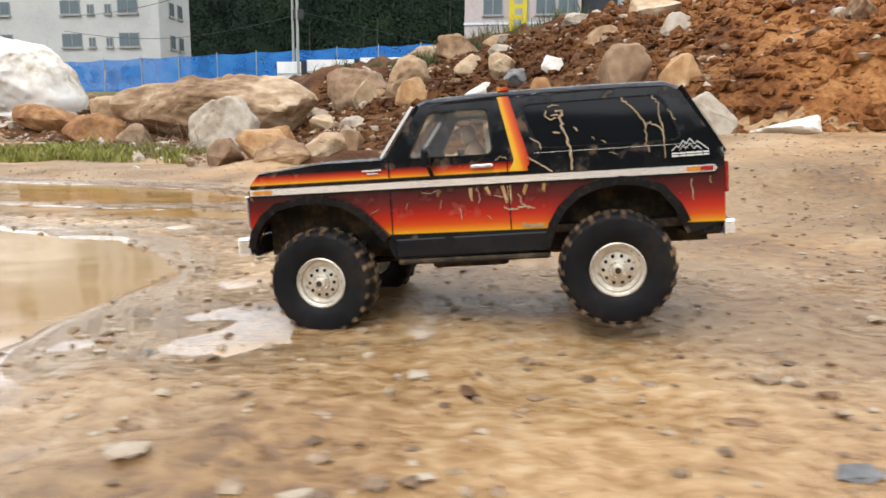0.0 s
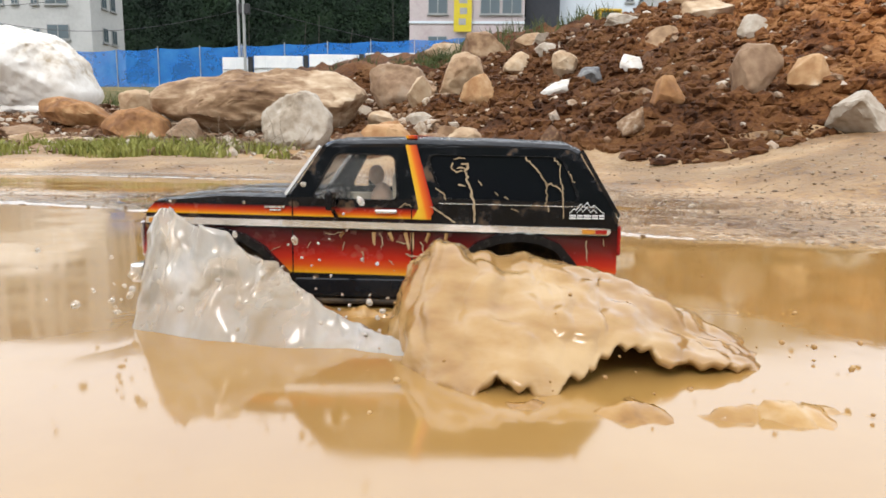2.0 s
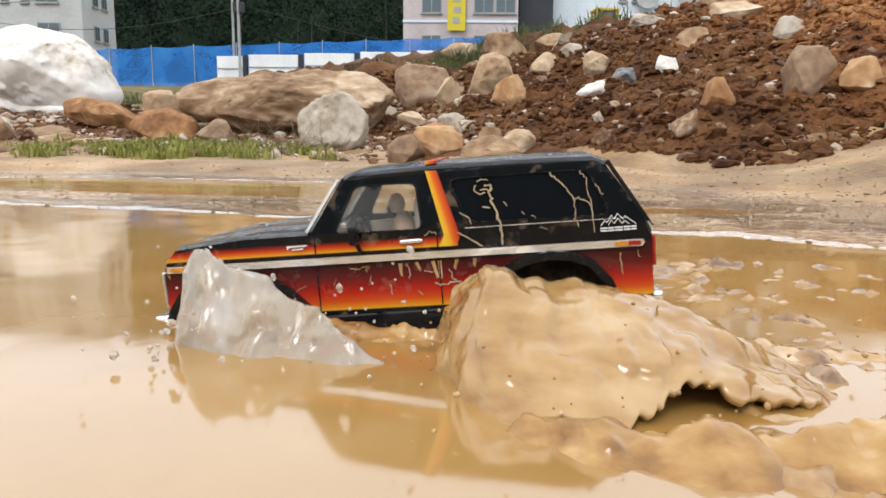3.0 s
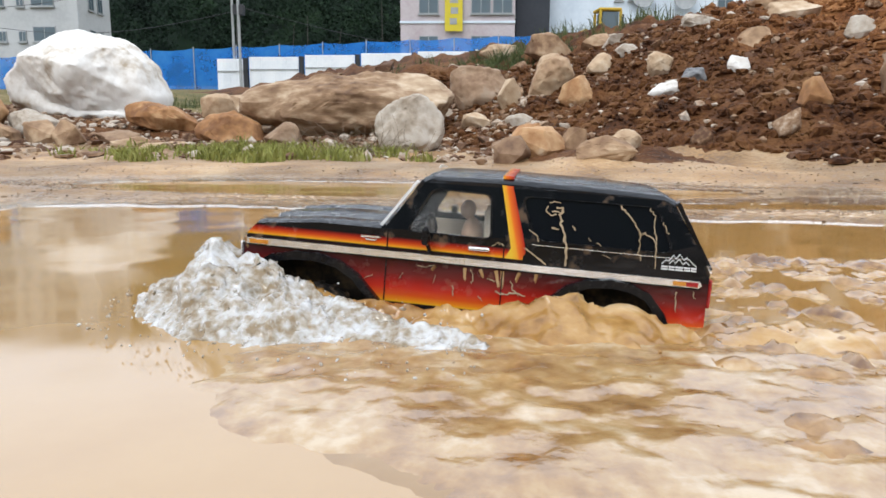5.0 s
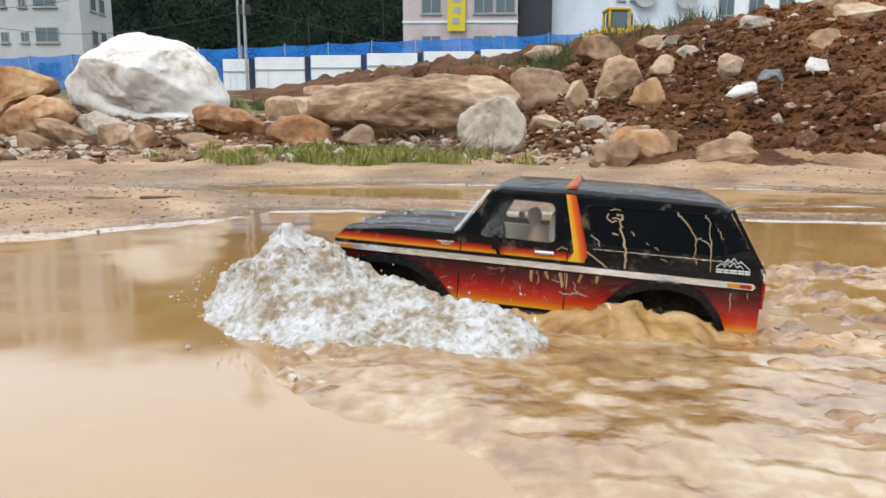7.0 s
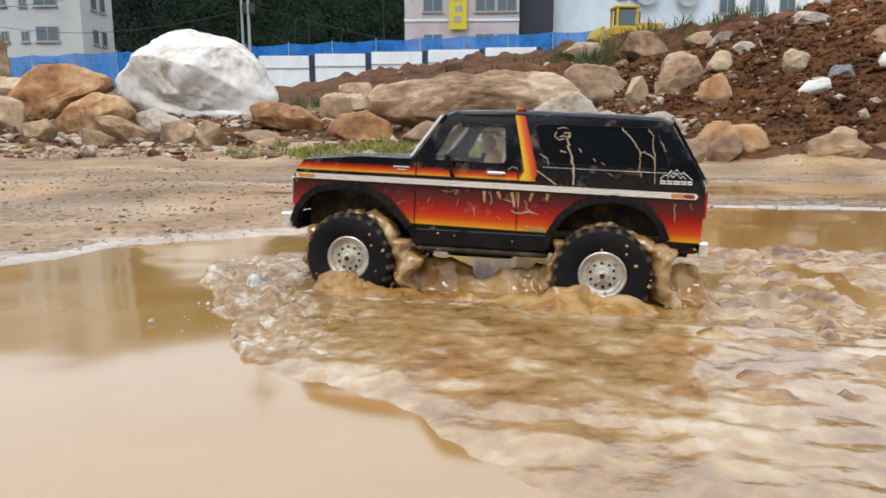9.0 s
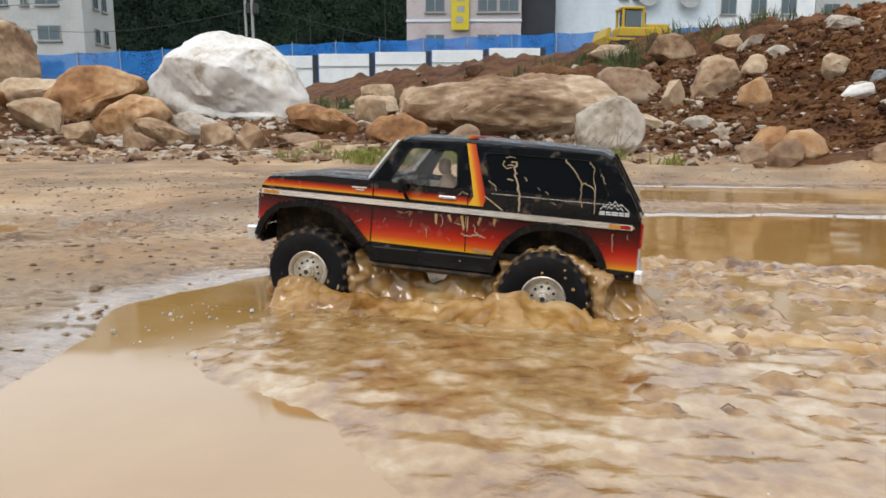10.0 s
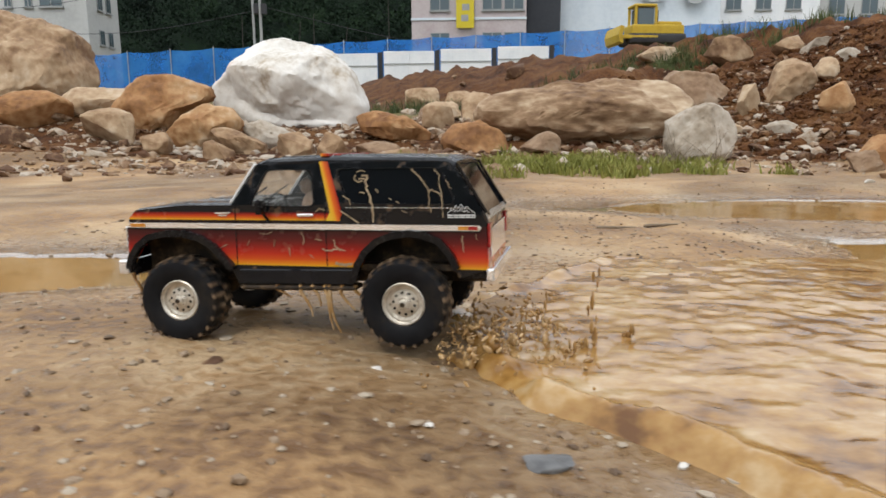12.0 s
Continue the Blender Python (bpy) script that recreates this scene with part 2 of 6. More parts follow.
M_BLUE_NET = material("blue_site_netting", [(.012, .120, .400), (.020, .185, .560), (.050, .260, .640)], .5, (.6, .9), .2, 10)
M_PANEL = material("white_hoarding_panel", [(.600, .630, .660), (.680, .700, .715), (.740, .750, .755)], .7, (.5, .8), .05, 9)
M_POST = material("dark_steel_post", [(.013, .014, .016), (.032, .032, .035)], 2, (.5, .8), .1, 8)
M_POLE = material("grey_concrete_pole", [(.243, .256, .256), (.320, .326, .320)], 2, (.7, .9), .1, 8)
M_YELLOW = material("yellow_machine_paint", [(.352, .230, .013), (.461, .320, .019), (.397, .269, .019)], 1.5, (.35, .6), .05, 8)
M_BANNER = material("yellow_banner_cloth", [(.499, .397, .013), (.544, .448, .026)], 2, (.6, .8), .1, 6)
M_ORANGE = material("orange_plastic", [(.480, .064, .013), (.512, .102, .026)], 2, (.4, .6), .05, 6)
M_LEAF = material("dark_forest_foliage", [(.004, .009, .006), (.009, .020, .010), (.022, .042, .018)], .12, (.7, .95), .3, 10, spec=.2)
M_GRASS = material("green_grass", [(.120, .130, .018), (.200, .205, .036), (.290, .265, .080)], 8, (.6, .9), .0, 5)
M_WEED = material("low_green_weeds", [(.026, .038, .010), (.058, .077, .019), (.096, .109, .032)], 3, (.7, .9), .1, 5)
M_TRUNK = material("dim_grey_bark", [(.030, .028, .022), (.055, .050, .040)], 2, (.8, .95), .2, 6)
M_TWIG = material("dry_twigs", [(.128, .090, .054), (.211, .166, .115)], 30, (.7, .9), .1, 5)


def glass(name, tint, rough=.03, trans=.9, spec=.5):
    m = bpy.data.materials.new(name)
    m.use_nodes = True
    b = m.node_tree.nodes["Principled BSDF"]
    b.inputs["Base Color"].default_value = (*tint, 1)
    b.inputs["Roughness"].default_value, b.inputs["Transmission Weight"].default_value = rough, trans
    b.inputs["IOR"].default_value = 1.45
    b.inputs["Specular IOR Level"].default_value = spec
    return m


M_CLEAR = glass("clear_window", (.96, .96, .95), .02, .98)
M_TINT = glass("dark_tinted_window", (.005, .006, .008), .05, .1, .3)
M_PANE = glass("building_window_glass", (.10, .14, .16), .06, .3)
M_LAMP = glass("headlamp_glass", (.8, .8, .8), .08, .6)


def livery():
    """Sunset paint: colour bands by height on the body's side, black elsewhere."""
    m = bpy.data.materials.new("sunset_gradient_paint")
    m.use_nodes = True
    n, l = m.node_tree.nodes, m.node_tree.links
    b = n["Principled BSDF"]
    tc, sep = n.new("ShaderNodeTexCoord"), n.new("ShaderNodeSeparateXYZ")
    l.new(tc.outputs["Object"], sep.inputs[0])
    lift = n.new("ShaderNodeMath")
    lift.operation = "MULTIPLY_ADD"
    l.new(sep.outputs[0], lift.inputs[0])
    lift.inputs[1].default_value = 0.015
    l.new(sep.outputs[2], lift.inputs[2])
    rng = n.new("ShaderNodeMapRange")
    rng.inputs[1].default_value, rng.inputs[2].default_value = 0.09, 0.19
    l.new(lift.outputs[0], rng.inputs[0])
    ramp = n.new("ShaderNodeValToRGB")
    ramp.color_ramp.interpolation = "LINEAR"
    blk = (.0043, .0050, .0065)
    stops = [(.135, blk), (.145, (.5600, .2900, .0100)), (.175, (.5400, .1700, .0086)), (.225, (.4700, .0620, .0080)), (.30, (.3800, .0200, .0075)), (.38, (.2300, .0105, .0070)), (.46, (.1050, .0080, .0070)),
             (.55, (.0520, .0062, .0068)), (.64, (.0300, .0058, .0070)), (.70, (.0120, .0043, .0050)), (.735, blk), (.745, (.5800, .3000, .0120)),
             (.768, (.5400, .1250, .0086)), (.795, (.4200, .0400, .0075)), (.825, (.2000, .0120, .0070)), (.85, blk)]
    e = ramp.color_ramp.elements
    for i, (p, c) in enumerate(stops):
        x = e[i] if i < 2 else e.new(p)
        x.position, x.color = p, (*c, 1)
    l.new(rng.outputs[0], ramp.inputs[0])
    # the upper band ends behind the door
    gt = n.new("ShaderNodeMath")
    gt.operation = "GREATER_THAN"
    l.new(sep.outputs[0], gt.inputs[0])
    gt.inputs[1].default_value = 0.072
    up = n.new("ShaderNodeMath")
    up.operation = "GREATER_THAN"
    l.new(lift.outputs[0], up.inputs[0])
    up.inputs[1].default_value = 0.158
    both = n.new("ShaderNodeMath")
    both.operation = "MULTIPLY"
    l.new(gt.outputs[0], both.inputs[0])
    l.new(up.outputs[0], both.inputs[1])
    mix = n.new("ShaderNodeMix")
    mix.data_type = "RGBA"
    l.new(both.outputs[0], mix.inputs[0])
    l.new(ramp.outputs[0], mix.inputs[6])
    mix.inputs[7].default_value = (*blk, 1)
    # a film of dried mud spots
    spots = n.new("ShaderNodeTexNoise")
    spots.inputs["Scale"].default_value, spots.inputs["Detail"].default_value = 55, 8
    l.new(tc.outputs["Object"], spots.inputs["Vector"])
    cut = n.new("ShaderNodeMapRange")
    cut.inputs[1].default_value, cut.inputs[2].default_value = .62, .70
    cut.inputs[4].default_value = .35
    l.new(spots.outputs[0], cut.inputs[0])
    mud = n.new("ShaderNodeMix")
    mud.data_type = "RGBA"
    l.new(cut.outputs[0], mud.inputs[0])
    l.new(mix.outputs[2], mud.inputs[6])
    mud.inputs[7].default_value = (.24, .145, .072, 1)
    l.new(mud.outputs[2], b.inputs["Base Color"])
    rr = n.new("ShaderNodeMapRange")
    rr.inputs[1].default_value, rr.inputs[2].default_value, rr.inputs[3].default_value, rr.inputs[4].default_value = .5, .72, .07, .5
    l.new(spots.outputs[0], rr.inputs[0])
    l.new(rr.outputs[0], b.inputs["Roughness"])
    b.inputs["Specular IOR Level"].default_value = .32
    b.inputs["Coat Weight"].default_value = .08
    return m


def pillar_paint():
    """The slanted roof stripe: yellow to red from front to back."""
    m = bpy.data.materials.new("sunset_roof_stripe")
    m.use_nodes = True
    n, l = m.node_tree.nodes, m.node_tree.links
    b = n["Principled BSDF"]
    tc, sep = n.new("ShaderNodeTexCoord"), n.new("ShaderNodeSeparateXYZ")
    l.new(tc.outputs["Object"], sep.inputs[0])
    lean = n.new("ShaderNodeMath")
    lean.operation = "MULTIPLY_ADD"
    l.new(sep.outputs[2], lean.inputs[0])
    lean.inputs[1].default_value = 0.25
    l.new(sep.outputs[0], lean.inputs[2])
    rng = n.new("ShaderNodeMapRange")
    rng.inputs[1].default_value, rng.inputs[2].default_value = 0.1015, 0.1175
    l.new(lean.outputs[0], rng.inputs[0])
    ramp = n.new("ShaderNodeValToRGB")
    e = ramp.color_ramp.elements
    for i, (p, c) in enumerate([(.0, (.6120, .3960, .0216)), (.35, (.6120, .3024, .0144)), (.55, (.5760, .1152, .0086)), (1.0, (.3240, .0144, .0072))]):
        x = e[i] if i < 2 else e.new(p)
        x.position, x.color = p, (*c, 1)
    l.new(rng.outputs[0], ramp.inputs[0])
    l.new(ramp.outputs[0], b.inputs["Base Color"])
    b.inputs["Roughness"].default_value, b.inputs["Coat Weight"].default_value = .25, .1
    return m


M_BLUE_NET.node_tree.nodes["Principled BSDF"].inputs["Alpha"].default_value = .56
M_LIVERY, M_STRIPE = livery(), pillar_paint()


# ---- mesh helpers ----
def part(name, bm, mat, parent=None, label="", smooth=None):
    """Links a bmesh as one mesh object, under its parent if there is one."""
    me = bpy.data.meshes.new(name)
    bmesh.ops.recalc_face_normals(bm, faces=bm.faces)
    bm.to_mesh(me)
    bm.free()
    me.materials.append(mat)
    if smooth is not None:
        me.shade_smooth()
        if smooth < 179:
            me.set_sharp_from_angle(angle=radians(smooth))
    ob = new(name, me)
    if parent:
        ob.parent = parent
    if label:
        tagged(ob, label)
    return ob


def empty(name, m=None):
    ob = new(name)
    ob.empty_display_size = 0.05
    if m is not None:
        ob.matrix_basis = m
    return ob


def box(bm, lo, hi, bevel=0.0, seg=1):
    r = bmesh.ops.create_cube(bm, size=1)
    vs = r["verts"]
    for v in vs:
        v.co = Vector([a + (c + .5) * (b_ - a) for a, b_, c in zip(lo, hi, v.co)])
    if bevel:
        es = list({e for v in vs for e in v.link_edges})
        bmesh.ops.bevel(bm, geom=es, offset=bevel, segments=seg, affect="EDGES", profile=.6)
    return bm


def tube(bm, a, b, r1, r2=None, seg=8):
    a, b = Vector(a), Vector(b)
    d = b - a
    m = Matrix.Translation((a + b) / 2) @ d.to_track_quat("Z", "Y").to_matrix().to_4x4()
    bmesh.ops.create_cone(bm, cap_ends=True, segments=seg, radius1=r1, radius2=r1 if r2 is None else r2, depth=d.length, matrix=m)
    return bm


def prism(bm, poly, y0, y1, holes=()):
    """A plate with the outline poly (x, z), with holes through it, between two depths."""
    edges = []
    for loop in (poly, *holes):
        vs = [bm.verts.new((x, y0, z)) for x, z in loop]
        edges += [bm.edges.new((vs[i], vs[(i + 1) % len(vs)])) for i in range(len(vs))]
    r = bmesh.ops.triangle_fill(bm, edges=edges, use_beauty=True)
    faces = [g for g in r["geom"] if isinstance(g, bmesh.types.BMFace)]
    ext = bmesh.ops.extrude_face_region(bm, geom=faces)
    for g in ext["geom"]:
        if isinstance(g, bmesh.types.BMVert):
            g.co.y = y1
    return bm


def lathe(bm, profile, seg=32, closed=True):
    """Turns (radius, y) points about the y axis."""
    rings = []
    for i in range(seg):
        a = 2 * math.pi * i / seg
        rings.append([bm.verts.new((r * math.cos(a), y, r * math.sin(a))) for r, y in profile])
    k = len(profile)
    for i in range(seg):
        p, q = rings[i], rings[(i + 1) % seg]
        for j in range(k if closed else k - 1):
            bm.faces.new((p[j], p[(j + 1) % k], q[(j + 1) % k], q[j]))
    return bm


def rounded(poly, r=0.01, n=3):
    """Rounds the corners of a closed outline."""
    out = []
    for i, p in enumerate(poly):
        p, a, b = Vector(p), Vector(poly[i - 1]), Vector(poly[(i + 1) % len(poly)])
        ra = min(r, (a - p).length * .45)
        rb = min(r, (b - p).length * .45)
        s, e = p + (a - p).normalized() * ra, p + (b - p).normalized() * rb
        for k in range(n + 1):
            u = k / n
            out.append(tuple((1 - u) ** 2 * s + 2 * u * (1 - u) * p + u * u * e))
    return out


def lattice(ix, iy, seed):
    h = (ix.astype(np.int64) * 374761393 + iy.astype(np.int64) * 668265263 + seed * 1442695041) & 0xFFFFFFFF
    h = ((h ^ (h >> 13)) * 1274126177) & 0xFFFFFFFF
    return ((h ^ (h >> 16)) & 0xFFFF) / 65535.0


def value_noise(x, y, seed=0):
    x, y = np.asarray(x, float), np.asarray(y, float)
    ix, iy = np.floor(x), np.floor(y)
    fx, fy = x - ix, y - iy
    fx, fy = fx * fx * (3 - 2 * fx), fy * fy * (3 - 2 * fy)
    a, b = lattice(ix, iy, seed), lattice(ix + 1, iy, seed)
    c, d = lattice(ix, iy + 1, seed), lattice(ix + 1, iy + 1, seed)
    return (a * (1 - fx) + b * fx) * (1 - fy) + (c * (1 - fx) + d * fx) * fy - 0.5


def fbm(x, y, scale, octaves=4, seed=0):
    s, amp = 0, 1
    for k in range(octaves):
        s = s + amp * value_noise(np.asarray(x) * scale, np.asarray(y) * scale, seed + k)
        scale, amp = scale * 2.03, amp * .5
    return s


def smooth(a, b, x):
    u = np.clip((x - a) / (b - a), 0, 1)
    return u * u * (3 - 2 * u)


# ---- the ground ----
WATER = -0.012


def puddle_field(x, y):
    """Signed distance to the nearest shore, positive in the water."""
    wob = .05 * fbm(x, y, 3.5, 3, 5) + .02 * fbm(x, y, 14, 2, 9)
    right = np.interp(y, [-1.7, -.5, -.33, 0, .19, .45, .6], [-.26, -.45, -.47, -.49, -.50, -.74, -1.0]) - x
    left = x - np.interp(y, [-1.7, -1.0, -.7, -.45, -.25, -.1, .14, .3, .6, .9], [-3.9, -3.95, -3.95, -3.95, -3.98, -3.92, -3.82, -3.48, -3.25, -3.2])
    far = np.interp(x, [-3.3, -2.5, -1.8, -1.1, -.75, -.4], [.86, .84, .66, .52, .50, .22]) - y
    main = np.minimum(np.minimum(right, left), np.minimum(far, y + 1.75))
    behind = .42 - .42 * np.hypot((x + 2.25) / 1.35, (y - 1.62 + .12 * (x + 2.2)) / .42)
    aside = .22 - .22 * np.hypot((x + 5.38) / .78, (y - .46) / .23)
    track = .12 - .12 * np.hypot((x + 1.15) / .7, (y - .98) / .10)
    return np.maximum(np.maximum(main, behind), np.maximum(aside, track)) + wob


def mound_foot(x, y):
    """How far the soil mound has begun, 0 to 1."""
    back = smooth(-.2, .9, x)
    return smooth(1.5 + .9 * back, 2.9 + .2 * back, y + .25 * x)


def lane_rise(x, y):
    return .21 * smooth(-.5, 1.0, x) * smooth(.2, 2.3, y)


def ground_height(x, y):
    x, y = np.asarray(x, float), np.asarray(y, float)
    base = np.interp(y, [-60, -1.5, 0, 1, 2.4, 3.2, 4, 5, 5.6, 6.5, 8, 11, 20, 35, 50, 75, 150, 600],
                     [.1, .03, .03, .035, .035, .045, .08, .18, .36, .48, .58, .76, 1.35, 2.4, 3.6, 5.8, 11, 28])
    lane = np.interp(x, [-6, -4.4, -3.6, -2, 1], [.03, .022, .012, .0, .002])
    base = np.where(y < 2.4, lane + (base - lane) * smooth(.6, 2.4, y), base)
    left_rise = .25 * smooth(-6.2, -8.5, x) * smooth(3.5, 5.5, y)
    base = base + left_rise + lane_rise(x, y) * smooth(5.5, 3.5, y) + .012 * fbm(x, y, 1.1, 3, 2) * smooth(-.3, 1.2, y)
    plane = .64 + .31 * (x + .35) + .271 * (y - 4.54) + .01 * x
    plane = np.minimum(plane, 1.62 + .08 * fbm(x, y, .8, 3, 4)) * mound_foot(x, y) * smooth(60, 12, y)
    lump = smooth(.0, .25, plane - base)
    plane = plane + lump * (.16 * fbm(x, y, 1.6, 3, 31) + .10 * fbm(x, y, 6.5, 5, 33))
    top = np.maximum(base, plane)
    heap = .42 * np.exp(-(((x + 2.66) / .55) ** 2 + ((y - 7.3) / .7) ** 2))
    toe = .10 * np.exp(-(((x + 1.15) / .5) ** 2 + ((y - 2.85) / .42) ** 2)) * (1 + .6 * fbm(x, y, 7, 3, 23))
    top = top + heap + toe
    d = puddle_field(x, y)
    slope = np.where(x > -2, .030, .062)
    shore = WATER + .003 - slope * d
    away = smooth(.08, .5, -d)
    dry = np.minimum(top, shore) * (1 - away) + top * away
    wet = WATER - .10 * smooth(0, .5, d) - .01 * smooth(0, .08, d)
    z = np.where(d < 0, dry, wet)
    near = smooth(3.6, 2.6, y)
    rough = (.010 * fbm(x, y, 5, 4, 11) + .007 * fbm(x, y, 22, 3, 13) + .0025 * fbm(x, y, 70, 2, 15)) * near * np.where(d < 0, smooth(.04, .24, -d), .3 * smooth(.03, .25, d))
    z = z + rough + (1 - near) * smooth(20, 4, y) * .03 * fbm(x, y, 6, 4, 17)
    ruts = sum(-.006 * (.6 + 1.2 * fbm(x, y, 2, 2, 19)) * np.exp(-((y - c - .10 * np.sin(1.1 * x + c)) / .07) ** 2) for c in (1.12, 2.55, 2.85))
    dip = -.005 * np.exp(-((x + .26) / .17) ** 2 - ((y + .12) / .17) ** 2)
    return z + ruts * (d < -.02) + dip * (d < 0)


def gz(x, y):
    return float(ground_height(np.array([x]), np.array([y]))[0])


def spread(fine_lo, fine_hi, step, far_lo, far_hi, grow=1.16):
    mid = list(np.arange(fine_lo, fine_hi + step / 2, step))
    up, s, v = [], step, mid[-1]
    while v < far_hi:
        s *= grow
        v += s
        up.append(v)
    down, s, v = [], step, mid[0]
    while v > far_lo:
        s *= grow
        v -= s
        down.append(v)
    return np.array(down[::-1] + mid + up)


def sheet(name, xs, ys, height, mat, others=(), choose=None):
    """A height-field mesh; choose(x, y) gives the number of the material."""
    gx, gy = np.meshgrid(xs, ys)
    z = height(gx, gy)
    nx, ny = len(xs), len(ys)
    co = np.stack([gx, gy, z], -1).reshape(-1, 3)
    i = np.arange(nx * ny).reshape(ny, nx)
    quads = np.stack([i[:-1, :-1], i[:-1, 1:], i[1:, 1:], i[1:, :-1]], -1).reshape(-1, 4)
    me = bpy.data.meshes.new(name)
    me.from_pydata(co.tolist(), [], quads.tolist())
    me.materials.append(mat)
    if others:
        for other in others:
            me.materials.append(other)
        c = co[quads].mean(1)
        me.polygons.foreach_set("material_index", choose(c[:, 0], c[:, 1]).astype(np.int32))
    me.shade_smooth()
    return new(name, me)


def is_soil(x, y):
    plane = .64 + .31 * (x + .35) + .271 * (y - 4.54)
    pile = (plane * mound_foot(x, y) > .10 + lane_rise(x, y) + .12 * fbm(x, y, 2.2, 3, 41)) & (y < 30) & (plane > .1)
    foot = np.hypot((x + 1.15) / .5, (y - 2.85) / .42) < .9 + .6 * fbm(x, y, 4, 3, 45)
    rocks = (y > 4.3 + .5 * fbm(x, y, 1.3, 3, 43)) & (y < 6.4)
    slope = np.interp(y, [5, 6.5, 8, 11, 20, 35], [.1, .40, .52, .72, 1.3, 2.4])
    pile = pile & (plane > slope - .04 + .2 * fbm(x, y, 1.1, 3, 47))
    heap = np.hypot((x + 2.66) / .9, (y - 7.3) / .9) < 1 + .4 * fbm(x, y, 2, 3, 49)
    red = pile | rocks | foot | heap
    return np.where(red, 1, np.where((y > 5.8), 2, 0))


gxs = spread(-5.6, 1.4, .03, -420, 420)
gys = np.concatenate([spread(-1.4, 3.0, .03, -60, 3.01), np.arange(3.06, 9, .06), 9 + 1.5 * (1.13 ** np.arange(1, 42) - 1) / .13 * .25])
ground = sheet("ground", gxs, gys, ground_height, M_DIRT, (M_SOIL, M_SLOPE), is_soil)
tagged(ground, "wet sandy dirt lot rising to red soil and rubble", "ground", kind="structure")


def ripple(x, y):
    return WATER + .0007 * fbm(x, y, 9, 2, 51) + .0011 * fbm(x, y * 2.2, 3, 2, 53)


for name, lo, hi, label in (("water", (-4.25, -1.8), (-.0, 1.09), "large muddy brown puddle mirroring the sky"),
                            ("water_behind", (-3.9, 1.075), (-.4, 2.35), "shallow muddy puddle beyond a sandbar"),
                            ("water_aside", (-6.6, .10), (-4.42, .90), "small brown puddle on wet dirt")):
    pool = sheet(name, np.arange(lo[0], hi[0], .025), np.arange(lo[1], hi[1], .025), ripple, M_WATER)
    tagged(pool, label, "water", kind="structure")


# ---- boulders and rubble ----
def rock_mesh(name, seed, size, mat, cuts=9, sub=4, rough=.10, taper=.0):
    """A broken rock: the hull of a few corners, its edges knocked off, sized to width, depth, height."""
    rnd = random.Random(seed)
    bm = bmesh.new()
    for _ in range(8 + cuts):
        d = Vector((rnd.gauss(0, 1), rnd.gauss(0, 1), rnd.gauss(0, 1))).normalized()
        d /= (abs(d.x) ** 5 + abs(d.y) ** 5 + abs(d.z) ** 5) ** .2
        d *= rnd.uniform(.72, 1)
        up = max(0, d.z)
        bm.verts.new((d.x * (1 - taper * up), d.y * (1 - taper * .7 * up), d.z))
    bmesh.ops.convex_hull(bm, input=bm.verts)
    bmesh.ops.delete(bm, geom=[v for v in bm.verts if not v.link_faces], context="VERTS")
    bmesh.ops.dissolve_limit(bm, angle_limit=radians(14), verts=bm.verts, edges=bm.edges)
    bmesh.ops.bevel(bm, geom=list(bm.edges), offset=.07, segments=2, affect="EDGES", profile=.5, clamp_overlap=True)
    bmesh.ops.triangulate(bm, faces=bm.faces)
    if sub > 2:
        for _ in range(2):
            longest = [e for e in bm.edges if e.calc_length() > .16]
            bmesh.ops.subdivide_edges(bm, edges=longest, cuts=2)
            bmesh.ops.triangulate(bm, faces=bm.faces)
        off = Vector((rnd.uniform(-50, 50), rnd.uniform(-50, 50), rnd.uniform(-50, 50)))
        bm.normal_update()
        for v in bm.verts:
            v.co += v.normal * rough * (.55 * noise.fractal(v.co * 2.2 + off, 1.0, 2.0, 3) + .35 * noise.fractal(v.co * 8 + off, .8, 2.0, 3))
    lo = Vector([min(v.co[k] for v in bm.verts) for k in range(3)])
    hi = Vector([max(v.co[k] for v in bm.verts) for k in range(3)])
    for v in bm.verts:
        v.co = Vector([((v.co[k] - lo[k]) / (hi[k] - lo[k]) - (.5 if k < 2 else 0)) * size[k] for k in range(3)])
    me = bpy.data.meshes.new(name)
    bm.to_mesh(me)
    bm.free()
    me.materials.append(mat)
    me.shade_smooth()
    me.set_sharp_from_angle(angle=radians(32))
    return me


